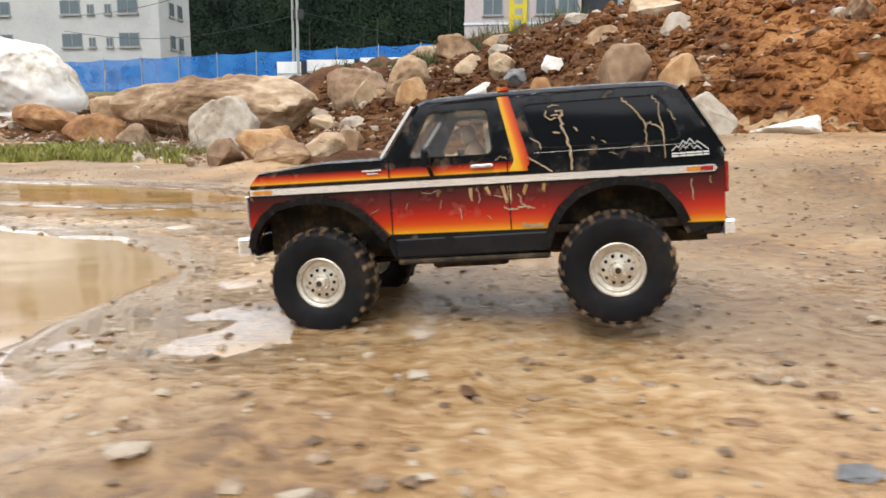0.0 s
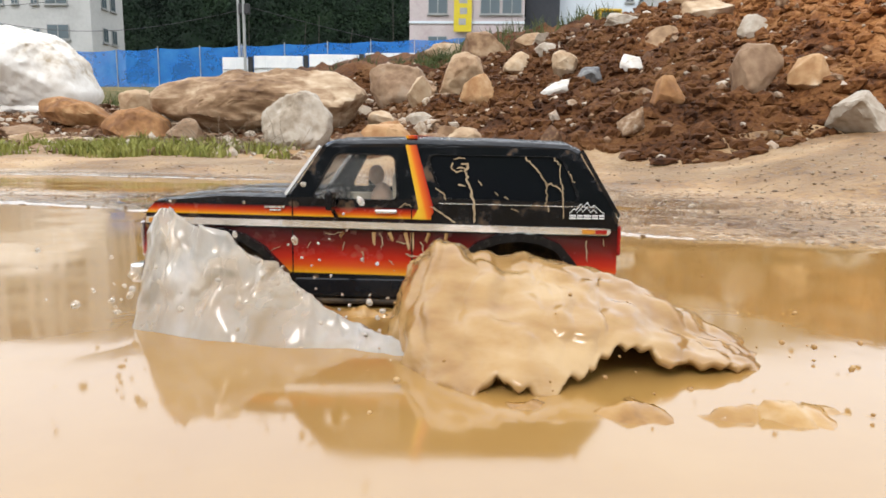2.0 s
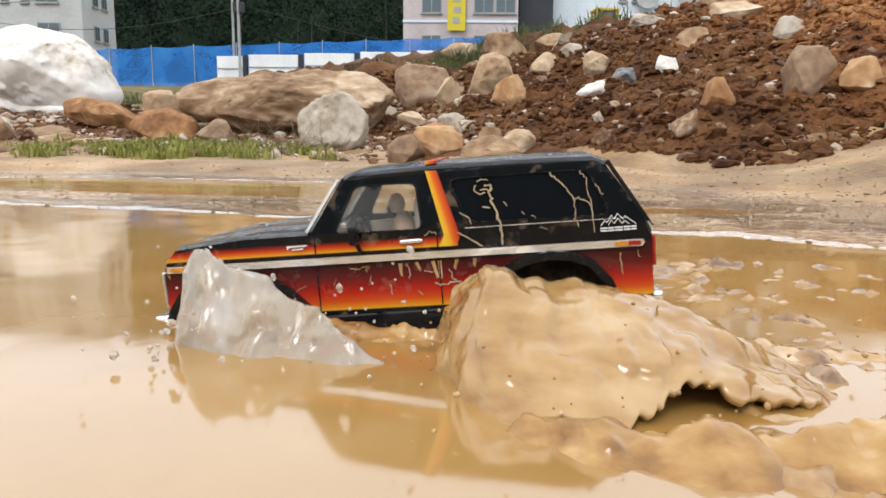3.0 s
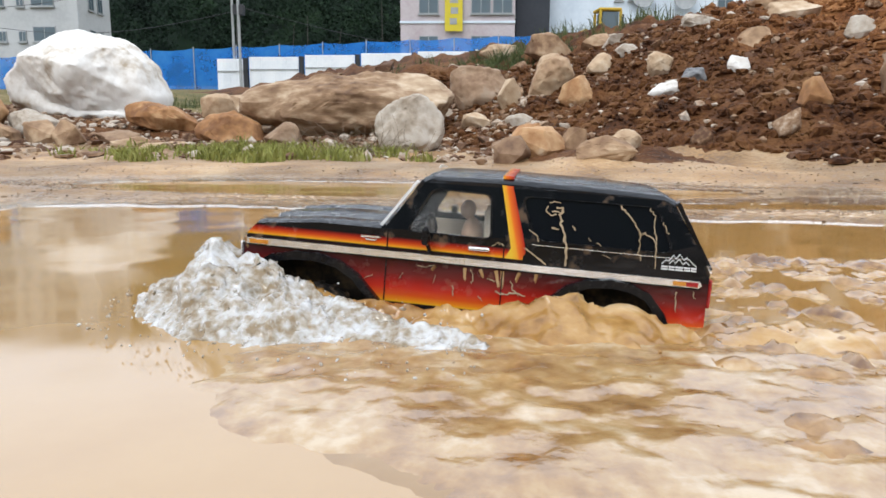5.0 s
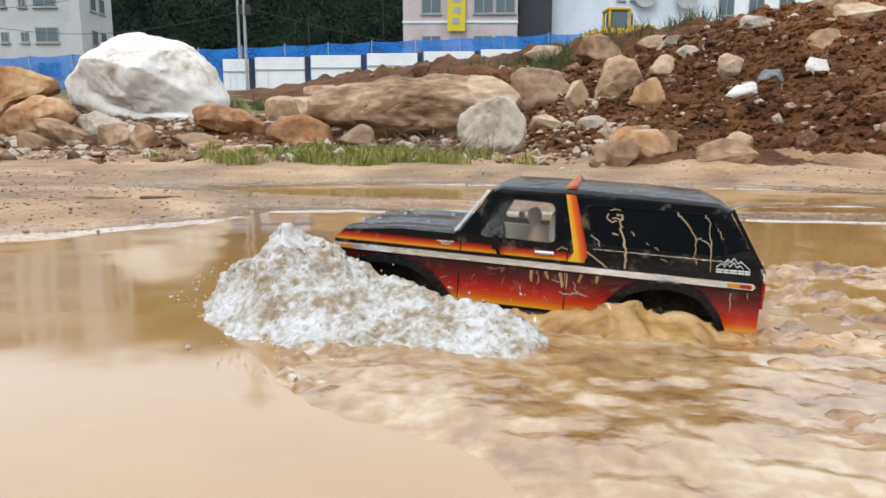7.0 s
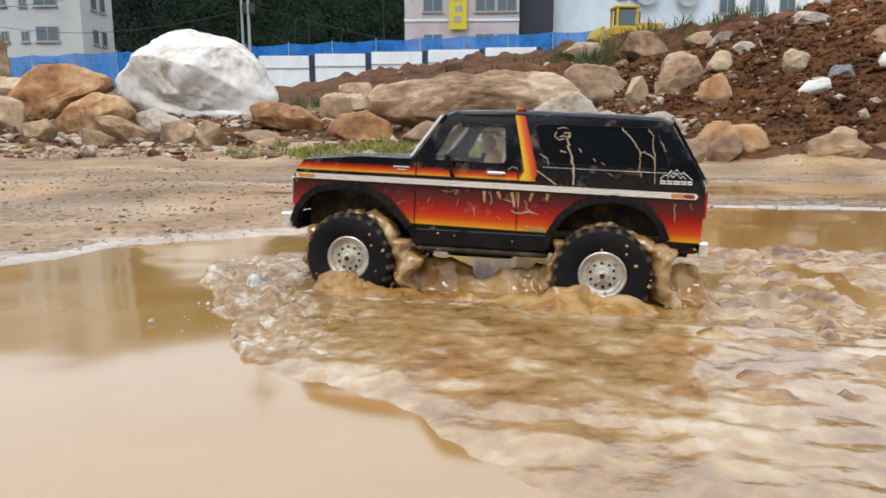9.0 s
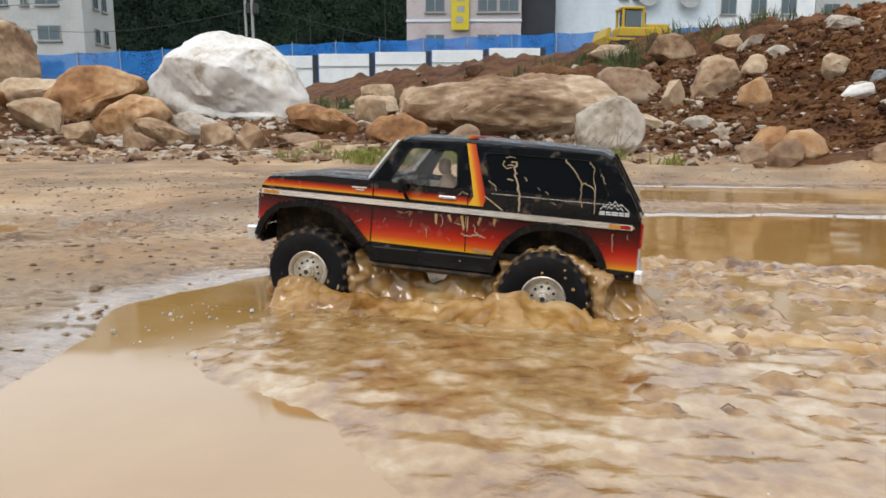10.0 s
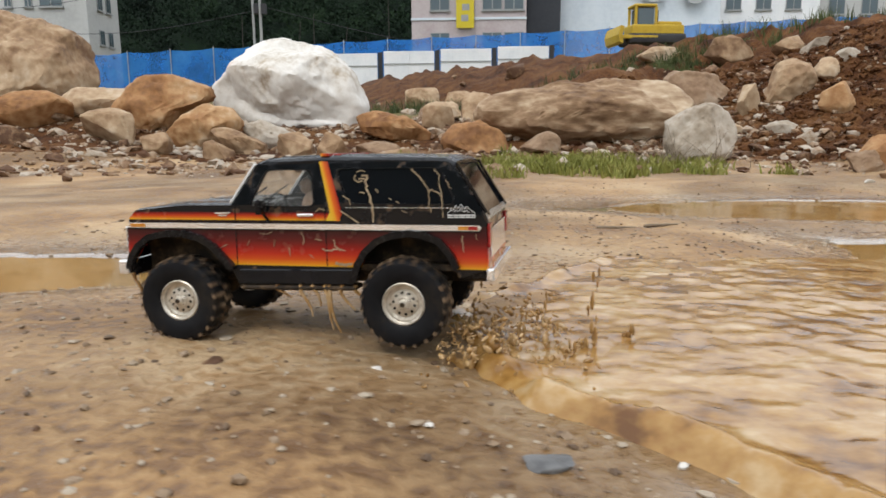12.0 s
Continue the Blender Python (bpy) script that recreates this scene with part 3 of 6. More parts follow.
def carve(x, y, z, outline, depth, mat, seed, label, lean):
    """A large boulder cut to an upright outline; lean: how far its front stands out at foot, waist and top."""
    rnd = random.Random(seed)
    w = max(p[0] for p in outline) - min(p[0] for p in outline)
    h = max(p[1] for p in outline)
    sink = max(0.0, z - gz(x, y - depth * .3) + .04)
    c = Vector((sum(p[0] for p in outline) / len(outline), h * .48))
    rim = [Vector(p) - (Vector((0, sink)) if p[1] < .2 * h else Vector((0, 0))) - c for p in rounded(outline, .035 * w, 2)]
    rim += rim[:1]

    def reach(d):
        best = .0
        for a, b in zip(rim, rim[1:]):
            e = b - a
            den = d.x * e.y - d.y * e.x
            if abs(den) > 1e-9:
                t = (a.x * e.y - a.y * e.x) / den
                u = (a.x * d.y - a.y * d.x) / den
                if t > 0 and -1e-6 <= u <= 1 + 1e-6:
                    best = max(best, t)
        return best
    off = Vector((rnd.uniform(-50, 50), rnd.uniform(-50, 50), rnd.uniform(-50, 50)))
    facets = [(Vector((rnd.gauss(0, .7), -1, rnd.gauss(.15, .7))).normalized(), rnd.uniform(.66, .86)) for _ in range(4)]
    bm = bmesh.new()
    bmesh.ops.create_icosphere(bm, subdivisions=6 if w > 1.2 else 5, radius=1)
    size = (w * h) ** .5
    calm = .75 if seed < 0 else 1.0
    for v in bm.verts:
        d = v.co.copy()
        m = math.hypot(d.x, d.z)
        flat = Vector((d.x, d.z)) / max(m, 1e-6)
        k = reach(flat) * min(1.0, m ** .70)
        q = c + flat * k
        u = q.y / h
        yy = (1 if d.y > 0 else -1) * abs(d.y) ** .75
        if d.y < 0:
            yy *= float(np.interp(u, [0, .58, 1], lean))
        p = Vector(((q.x - c.x) / (w / 2), yy, (q.y - h / 2) / (h / 2)))
        for n, far in facets:
            over = p.dot(n) - far
            if over > 0 and m < .98:
                p -= n * over * .85 * min(1, (1 - m) * 6)
        p = Vector((p.x * w / 2 + c.x, p.y * depth / 2, p.z * h / 2 + h / 2))
        g = p / size
        chip = abs(noise.fractal(g * 2.4 + off, 1.0, 2.0, 4))
        p += d * size * calm * (.030 * noise.fractal(g * 5 + off, 1.0, 2.1, 5) - .055 * chip + .010 * noise.noise(g * 26 + off))
        v.co = p
    ob = part("boulder", bm, mat, smooth=34)
    ob.matrix_basis = pose(x, y, z)
    tagged(ob, label, "boulder")


# centre x, y, base, width, height, depth, turn, material, seed, label
BOULDERS = [
    (-.95, 5.65, .50, .30, .28, .3, 20, M_BROWN_ROCK, 29, "small brown rock on red soil"),
    (-1.55, 5.55, .40, .25, .30, .25, 0, M_TAN_ROCK, 31, "small tan rock between boulders"),
    (-.35, 5.05, .74, .23, .20, .22, 0, M_TAN_ROCK, 37, "small rock on the soil mound"),
    (-.21, 4.55, .58, .22, .18, .2, 15, M_SLATE, 41, "dark grey stone on red soil"),
    (-.38, 4.65, .52, .30, .15, .22, -15, M_GREY_ROCK, 43, "pale slab half buried in red soil"),
    (.07, 4.42, .64, .17, .19, .16, 0, M_WHITE_ROCK, 47, "small white rock on the soil mound"),
    (-1.26, 2.55, .12, .31, .10, .20, -8, M_TAN_ROCK, 53, "flat cream rock at the mound's foot"),
    (-1.13, 2.78, .20, .24, .055, .16, 12, M_TAN_ROCK, 59, "flat pale rock at the mound's foot"),
    (-4.40, 4.35, .03, .50, .18, .35, 0, M_TAN_ROCK, 61, "low rounded rock beside the grass"),
    (-4.90, 4.65, .06, .40, .25, .35, 0, M_BROWN_ROCK, 71, "brown rock at the bank's foot"),
    (-5.90, 5.35, .20, .58, .22, .4, 0, M_GREY_ROCK, 73, "low grey rock under the pale boulder"),
    (-5.00, 5.65, .28, .46, .26, .4, 0, M_TAN_ROCK, 79, "tan rock beside the pale boulder"),
    (-1.72, 3.25, .03, .22, .18, .2, 0, M_BROWN_ROCK, 83, "brown rock at the mound's foot"),
    (-4.74, 4.55, .10, .40, .15, .3, 0, M_TAN_ROCK, 127, "low tan stone by the bank"),
    (.76, 2.38, .19, .28, .23, .24, 12, M_GREY_ROCK, 131, "pale block of rock at the mound's foot"),
    (1.03, 2.22, .20, .27, .11, .18, 0, M_WHITE_ROCK, 137, "flat white rock at the mound's foot"),
    (.88, 3.75, .44, .32, .32, .3, 0, M_BROWN_ROCK, 139, "brown boulder stuck in the soil mound"),
    (-.33, 6.6, 1.05, .5, .25, .4, 0, M_GREY_ROCK, 149, "pale rock on the mound's crest"),
    (.35, 6.3, 1.22, .6, .24, .4, 20, M_GREY_ROCK, 151, "pale rock on the mound's crest"),
    (.95, 5.9, 1.30, .55, .28, .4, -10, M_TAN_ROCK, 157, "tan rock on the mound's crest"),
]
for x, y, base, w, h, d, turn, mat, seed, label in BOULDERS:
    base += .0105 * x
    low = min(base, gz(x, y - d * .15) - .015)
    me = rock_mesh("boulder", seed, (w, d, h + base - low), mat, taper=.22)
    ob = new("boulder", me)
    ob.matrix_basis = pose(x, y, low, 0, 0, turn)
    tagged(ob, label, "boulder")

# the large boulders: place, outline, depth
carve(-6.01, 6.2, 0.33, [(-0.83, 0.45), (-0.42, 0.88), (-0.18, 0.98), (0.17, 0.98), (0.46, 0.86), (0.68, 0.62), (0.83, 0.27), (0.72, 0.02), (0.43, 0.00), (-0.05, 0.02), (-0.58, 0.10), (-0.78, 0.24)], 1.2, M_WHITE_ROCK, -3, "large pale granite boulder on the rubble bank", (1.30, 1.0, .30))
carve(-3.11, 5.35, 0.11, [(-1.05, 0.35), (-0.89, 0.54), (-0.42, 0.64), (0.14, 0.69), (0.60, 0.70), (0.86, 0.60), (1.05, 0.48), (0.83, 0.23), (0.77, 0.05), (-0.36, 0.00), (-0.70, 0.17)], 0.95, M_LONG_ROCK, 11, "long tan granite boulder lying on the bank", (.25, 1.1, .15))
carve(-2.42, 4.2, 0.06, [(-0.27, 0.17), (-0.25, 0.33), (-0.13, 0.41), (0.03, 0.47), (0.13, 0.45), (0.27, 0.28), (0.26, 0.14), (0.14, 0.00), (-0.20, 0.00)], 0.42, M_GREY_ROCK, 7, "upright pale grey granite rock", (.95, .95, .55))
carve(-1.87, 6.05, 0.43, [(-0.30, 0.42), (-0.22, 0.51), (0.20, 0.46), (0.31, 0.32), (0.30, 0.10), (0.09, 0.00), (-0.17, 0.00), (-0.31, 0.21)], 0.6, M_BROWN_ROCK, 19, "blocky brown granite boulder", (.9, 1.0, .7))
carve(-1.23, 5.4, 0.59, [(-0.22, 0.06), (-0.10, 0.34), (0.03, 0.38), (0.16, 0.32), (0.21, 0.16), (0.10, 0.02), (-0.09, -0.00)], 0.42, M_TAN_ROCK, 501, "pointed tan rock on red soil", (.75, 1.0, .45))
carve(-9.02, 6.1, 0.55, [(-0.93, 0.20), (-0.73, 0.83), (-0.28, 1.07), (0.19, 1.04), (0.48, 0.96), (0.83, 0.83), (0.88, 0.68), (0.94, 0.40), (0.87, 0.17), (0.56, 0.04), (-0.41, -0.01)], 1.2, M_TAN_ROCK, 89, "huge tan boulder on the bank", (.9, 1.0, .7))
carve(-7.74, 5.6, 0.39, [(-0.41, 0.18), (-0.36, 0.32), (-0.18, 0.41), (0.33, 0.39), (0.41, 0.33), (0.19, 0.12), (0.11, 0.00), (-0.27, 0.06)], 0.5, M_TAN_ROCK, 97, "split pale and brown boulder", (.5, 1.0, .35))
carve(-7.08, 5.5, 0.28, [(-0.51, 0.18), (-0.38, 0.43), (-0.17, 0.62), (0.10, 0.62), (0.48, 0.50), (0.51, 0.38), (0.19, 0.26), (0.10, 0.11), (-0.18, -0.00), (-0.40, 0.03)], 0.62, M_ORANGE_ROCK, 101, "slanted orange brown boulder", (.9, 1.0, .45))
carve(-6.52, 5.05, 0.18, [(-0.36, 0.11), (-0.19, 0.31), (0.01, 0.41), (0.27, 0.38), (0.37, 0.25), (0.28, 0.12), (-0.02, -0.00), (-0.29, 0.02)], 0.45, M_ORANGE_ROCK, 103, "cracked tan boulder in the bank", (.85, 1.0, .5))
carve(-6.12, 4.8, 0.12, [(-0.25, 0.25), (-0.11, 0.27), (0.23, 0.12), (0.25, 0.03), (-0.09, 0.00)], 0.3, M_TAN_ROCK, 107, "slab of tan rock tipped on its side", (.7, 1.0, .8))
carve(-6.0, 5.2, 0.14, [(-0.22, 0.27), (-0.04, 0.32), (0.23, 0.20), (0.20, 0.06), (0.04, -0.00), (-0.17, 0.06)], 0.4, M_GREY_ROCK, 109, "grey rock under the pale boulder", (.9, 1.0, .6))
carve(-4.84, 5.35, 0.22, [(-0.36, 0.26), (-0.20, 0.32), (0.12, 0.26), (0.36, 0.10), (0.31, -0.00), (0.00, 0.03), (-0.32, 0.12)], 0.5, M_ORANGE_ROCK, 113, "flat brown boulder in the bank", (.6, 1.0, .45))
carve(-4.09, 5.05, 0.04, [(-0.33, 0.23), (-0.21, 0.36), (0.03, 0.39), (0.24, 0.28), (0.32, 0.04), (0.03, -0.00), (-0.29, 0.10)], 0.5, M_ORANGE_ROCK, 67, "rounded tan boulder at the bank's foot", (.9, 1.0, .5))

# rocks that sit in the ground: x, y, width, height, material, label
for k, (x, y, w, h, mat, label) in enumerate([
        (-1.08, 4.85, .29, .27, M_ORANGE_ROCK, "rust-coloured rock on red soil"),
        (-.44, 5.93, .26, .10, M_GREY_ROCK, "flat pale slab on red soil"), (-.44, 4.44, .28, .12, M_WHITE_ROCK, "white slab tipped on the soil"),
        (-1.73, 2.80, .20, .15, M_BROWN_ROCK, "brown rock at the mound's foot"), (-1.56, 2.95, .28, .17, M_ORANGE_ROCK, "rust-brown block at the mound's foot"),
        (-1.54, 4.82, .27, .11, M_GREY_ROCK, "pale flat stone between boulders"), (-1.92, 5.08, .28, .15, M_TAN_ROCK, "tan stone beside the long boulder"),
        (.43, 5.11, .34, .17, M_TAN_ROCK, "tan slab high on the mound"), (.91, 5.44, .46, .17, M_TAN_ROCK, "long tan slab high on the mound"),
        (-1.60, 5.35, .25, .28, M_TAN_ROCK, "upright tan rock between boulders"), (-1.57, 8.55, .6, .2, M_TAN_ROCK, "tan slab on the far heap"),
        (-.71, 5.77, .30, .20, M_TAN_ROCK, "tan rock on red soil"), (-1.26, 3.67, .2, .16, M_TAN_ROCK, "small tan rock on red soil"),
        (-1.63, 3.30, .26, .22, M_ORANGE_ROCK, "rust-brown rock at the mound's foot"), (.02, 3.04, .18, .16, M_ORANGE_ROCK, "rust-brown lump in red soil"),
        (.93, 4.33, .25, .14, M_GREY_ROCK, "pale slab on the mound"), (.45, 2.92, .26, .28, M_BROWN_ROCK, "brown block in the soil mound"),
        (.72, 2.90, .22, .16, M_ORANGE_ROCK, "rust-coloured lump in red soil"), (-5.30, 4.53, .30, .20, M_TAN_ROCK, "tan rock at the bank's foot"),
        (-6.19, 4.47, .25, .15, M_TAN_ROCK, "tan rock at the bank's foot"), (-6.79, 4.61, .36, .18, M_TAN_ROCK, "low tan rock at the bank's foot"),
        (-5.62, 4.75, .34, .20, M_TAN_ROCK, "pale tan rock in the rubble"), (-4.02, 6.38, .46, .33, M_TAN_ROCK, "cream rock behind the long boulder"),
        (-4.42, 6.41, .42, .22, M_TAN_ROCK, "cream rock behind the long boulder"), (-4.80, 9.28, .55, .36, M_TAN_ROCK, "tan rock on the weedy slope"),
        (-4.25, 9.2, .52, .32, M_TAN_ROCK, "tan rock on the weedy slope"), (-4.45, 5.75, .34, .26, M_TAN_ROCK, "pale rock in the rubble bank"),
        (-7.35, 5.0, .5, .3, M_TAN_ROCK, "tan rock in the rubble bank"), (-8.1, 5.2, .6, .34, M_ORANGE_ROCK, "rust-stained rock in the rubble bank"),
        (-3.55, 4.75, .34, .18, M_BROWN_ROCK, "brown stone under the long boulder"), (-1.05, 7.4, .5, .3, M_TAN_ROCK, "tan rock on the far heap"), (-.5, 7.0, .45, .22, M_TAN_ROCK, "tan rock on the far heap")]):
    ob = new("boulder", rock_mesh("boulder", 500 + 7 * k, (w, w * .75, h + .06), mat, cuts=12, sub=4, rough=.07, taper=.25))
    ob.matrix_basis = pose(x, y, gz(x, y - w * .2) - .06, 0, 0, k * 53 % 50 - 25)
    tagged(ob, label, "boulder")

rnd = random.Random(5)
STONES = [rock_mesh("stone", 200 + k, (1, rnd.uniform(.7, 1), rnd.uniform(.45, .8)), M_STONE, cuts=7, sub=2, rough=.06) for k in range(9)]


def scatter_stones(count, region, size, label, group):
    made = 0
    while made < count:
        x, y = rnd.uniform(*region[0]), rnd.uniform(*region[1])
        if len(region) > 2 and not region[2](x, y):
            continue
        s = size[0] * (size[1] / size[0]) ** (rnd.random() ** 1.8)
        ob = new("stone", STONES[rnd.randrange(len(STONES))])
        ob.matrix_basis = pose(x, y, gz(x, y) - .26 * s, rnd.uniform(-25, 25), rnd.uniform(-25, 25), rnd.uniform(0, 360)) @ Matrix.Diagonal((s, s, s, 1))
        tagged(ob, label, "stone", group)
        made += 1


def on_mound(x, y):
    return (.64 + .31 * (x + .35) + .271 * (y - 4.54) > .12) & (mound_foot(x, y) > .3 * smooth(-.4, .2, x))


scatter_stones(165, ((-2.2, 2.6), (2.6, 7.5), on_mound), (.03, .19), "broken pale stone lying on red soil", "stones on the soil mound")
scatter_stones(90, ((-9, -1.2), (4.3, 6.6)), (.06, .34), "broken tan stone in the rubble bank", "stones in the rubble bank")
scatter_stones(20, ((-8.5, -3), (6.5, 12)), (.1, .45), "pale stone on the rough slope", "stones on the slope")
scatter_stones(22, ((-7.5, 1.5), (2.9, 4.3)), (.02, .09), "small stone at the bank's foot", "stones at the bank's foot")


def joined_chips(name, count, place, size, mat, label, category, sub=1, squash=.6, seed=1):
    """Many small stones joined into one mesh."""
    g = np.random.default_rng(seed)
    bm = bmesh.new()
    bmesh.ops.create_icosphere(bm, subdivisions=sub, radius=1)
    bv = np.array([v.co[:] for v in bm.verts])
    bf = np.array([[v.index for v in f.verts] for f in bm.faces])
    bm.free()
    xs, ys = place(g, count)
    s = size[0] * (size[1] / size[0]) ** (g.random(len(xs)) ** 2.2)
    z = ground_height(xs, ys)
    keep = z > WATER - .004
    xs, ys, s, z = xs[keep], ys[keep], s[keep], z[keep]
    n = len(xs)
    v = bv[None] * (1 + .8 * (g.random((n, len(bv), 1)) - .5))
    v = v * np.stack([s * g.uniform(.7, 1.3, n), s * g.uniform(.7, 1.1, n), s * g.uniform(.35, squash + .2, n)], -1)[:, None]
    a = g.random(n) * 6.283
    c, sn = np.cos(a)[:, None], np.sin(a)[:, None]
    v = np.stack([v[..., 0] * c - v[..., 1] * sn, v[..., 0] * sn + v[..., 1] * c, v[..., 2]], -1)
    v += np.stack([xs, ys, z + s * .12], -1)[:, None]
    f = bf[None] + (np.arange(n) * len(bv))[:, None, None]
    me = bpy.data.meshes.new(name)
    me.from_pydata(v.reshape(-1, 3).tolist(), [], f.reshape(-1, 3).tolist())
    me.materials.append(mat)
    return tagged(new(name, me), label, category, kind="stuff")


joined_chips("gravel", 24000, lambda g, n: (g.uniform(-5.4, 1.2, n), -1.0 + 3.6 * g.random(n) ** 1.3), (.0014, .0068), M_PEBBLE,
             "scattered grit and small pebbles on the dirt", "gravel", seed=2)
joined_chips("pebbles", 2600, lambda g, n: (np.where(g.random(n) < .5, g.uniform(-.45, 1.2, n), g.uniform(-5.4, -3.6, n)), -.8 + 2.6 * g.random(n) ** 1.5), (.0026, .011), M_PEBBLE,
             "loose stones and chips trodden into the dirt", "pebbles", squash=.16, seed=9)
joined_chips("soil_clods", 26000, lambda g, n: ((lambda x, y: (x[on_mound(x, y)], y[on_mound(x, y)]))(g.uniform(-2.5, 3.6, n), g.uniform(1.9, 7, n))), (.008, .06), M_SOIL,
             "crumbly red soil clods on the mound", "soil", sub=1, squash=.8, seed=3)
joined_chips("mound_rubble", 2600, lambda g, n: ((lambda x, y: (x[on_mound(x, y)], y[on_mound(x, y)]))(g.uniform(-2.5, 3.6, n), g.uniform(2.0, 7, n))), (.010, .050), M_RUBBLE,
             "broken stone chips in red soil", "rubble", squash=.7, seed=14)
joined_chips("rubble_chips", 5000, lambda g, n: (g.uniform(-9.5, -1, n), 3.3 + 3.2 * g.random(n) ** .8), (.012, .07), M_RUBBLE,
             "loose stone chips and clods along the bank", "rubble", seed=4)


# single stones near the wheels' way
def lane_stone(x, y, w, mat, seed, label, h=.4):
    me = rock_mesh("pebble", seed, (w, w * .7, w * h), mat, cuts=6, sub=3, rough=.05)
    ob = new("pebble", me)
    ob.matrix_basis = pose(x, y, gz(x, y) - w * h * .2, 0, 0, seed * 37 % 360)
    tagged(ob, label, "stone")


for k, (x, y, w, mat, label, h) in enumerate([
        (.02, -.29, .022, M_STONE, "small pale chip on the dirt", .3), (.22, -.31, .025, M_STONE, "flat pale chip on the dirt", .25),
        (.30, -.25, .018, M_STONE, "small pale chip on the dirt", .4), (.27, -.38, .035, M_SLATE, "flat blue-grey stone in the dirt", .15),
        (-.30, -.22, .010, M_SLATE, "small dark pebble on dirt", .5), (.50, -.05, .045, M_SLATE, "flat blue-grey stone on dirt", .2), (.52, -.16, .05, M_WHITE_ROCK, "pale flat stone on dirt", .15),
        (-4.14, -.49, .045, M_SLATE, "flat blue-grey stone set in mud", .2), (-4.04, -.62, .040, M_SLATE, "rounded dark grey stone by the water", .7),
        (-4.52, -.27, .036, M_STONE, "flat cream chip of wood or stone", .15), (-4.25, -.43, .011, M_WHITE_ROCK, "small white pebble on dirt", .5),
        (-4.32, -.27, .014, M_WHITE_ROCK, "small white pebble on dirt", .5), (-4.02, -.48, .012, M_WHITE_ROCK, "small white pebble on dirt", .5),
        (-4.11, -.65, .014, M_SLATE, "small grey stone on dirt", .5), (-4.62, -.46, .01, M_STONE, "small stone chip on dirt", .5), (-2.1, 2.55, .05, M_WHITE_ROCK, "pale stone on the track", .5),
        (-1.9, 2.75, .07, M_TAN_ROCK, "tan stone on the track", .5), (-3.3, 3.4, .12, M_GREY_ROCK, "grey stone in the grass", .4)]):
    lane_stone(x, y, w, mat, 300 + k, label, h)

for k, (x, y, a) in enumerate([(-3.75, 1.0, 5), (-3.6, 1.06, 20), (-4.9, .62, -8)]):
    bm = bmesh.new()
    for q in range(4):
        tube(bm, (-.06 + q * .03, .004 * (q % 2), .004), (-.03 + q * .03, .004 * ((q + 1) % 2), .005), .006 - .0008 * q, .0052 - .0008 * q, 6)
    st = part("stick", bm, M_TWIG, None, smooth=60)
    st.matrix_basis = pose(x, y, gz(x, y), 0, 0, a)
    tagged(st, "dark wet stick lying in mud", "stick")


# ---- grass, weeds, dry twigs ----
def blades(name, count, region, height, mat, label, seed):
    g = np.random.default_rng(seed)
    x, y = region(g, count)
    z = ground_height(x, y)
    n = len(x)
    h = height[0] + (height[1] - height[0]) * g.random(n)
    a, b = g.random(n) * 6.283, g.random(n) * 6.283
    w = .004 + .004 * g.random(n)
    lean = h * (.2 + .6 * g.random(n))
    dx, dy = np.cos(a) * w, np.sin(a) * w
    lx, ly = np.cos(b) * lean, np.sin(b) * lean
    v = np.stack([np.stack([x - dx, y - dy, z - .01], -1), np.stack([x + dx, y + dy, z - .01], -1),
                  np.stack([x + dx * .7 + lx * .4, y + dy * .7 + ly * .4, z + h * .6], -1), np.stack([x - dx * .7 + lx * .4, y - dy * .7 + ly * .4, z + h * .6], -1),
                  np.stack([x + lx, y + ly, z + h], -1)], 1)
    k = (np.arange(n) * 5)[:, None]
    f = [tuple(r) for r in (k + [0, 1, 2, 3]).tolist()] + [tuple(r) for r in (k + [3, 2, 4]).tolist()]
    me = bpy.data.meshes.new(name)
    me.from_pydata(v.reshape(-1, 3).tolist(), [], f)
    me.materials.append(mat)
    return tagged(new(name, me), label, "grass", kind="stuff")


def tufts(cx, cy, rx, ry, k):
    def region(g, n):
        px, py = cx + rx * (g.random(k) * 2 - 1), cy + ry * (g.random(k) * 2 - 1)
        i = g.integers(0, k, n)
        return px[i] + g.normal(0, .05, n), py[i] + g.normal(0, .04, n)
    return region


def tufts_soft(g, n):
    k = 150
    px, py = -3.42 + .50 * g.normal(0, 1, k), 3.70 + .32 * g.normal(0, 1, k)
    i = g.integers(0, k, n)
    return px[i] + g.normal(0, .05, n), py[i] + g.normal(0, .035, n)


blades("grass", 6000, tufts_soft, (.012, .09), M_GRASS, "thin patch of bright green grass", 6)
blades("weeds", 2600, tufts(-2.6, 8.2, 3.6, .7, 160), (.05, .22), M_WEED, "low weeds on the slope behind the rocks", 7)
blades("mound_weeds", 900, tufts(-1.3, 7.7, .6, .4, 40), (.03, .10), M_WEED, "green weeds on the mound's back", 8)

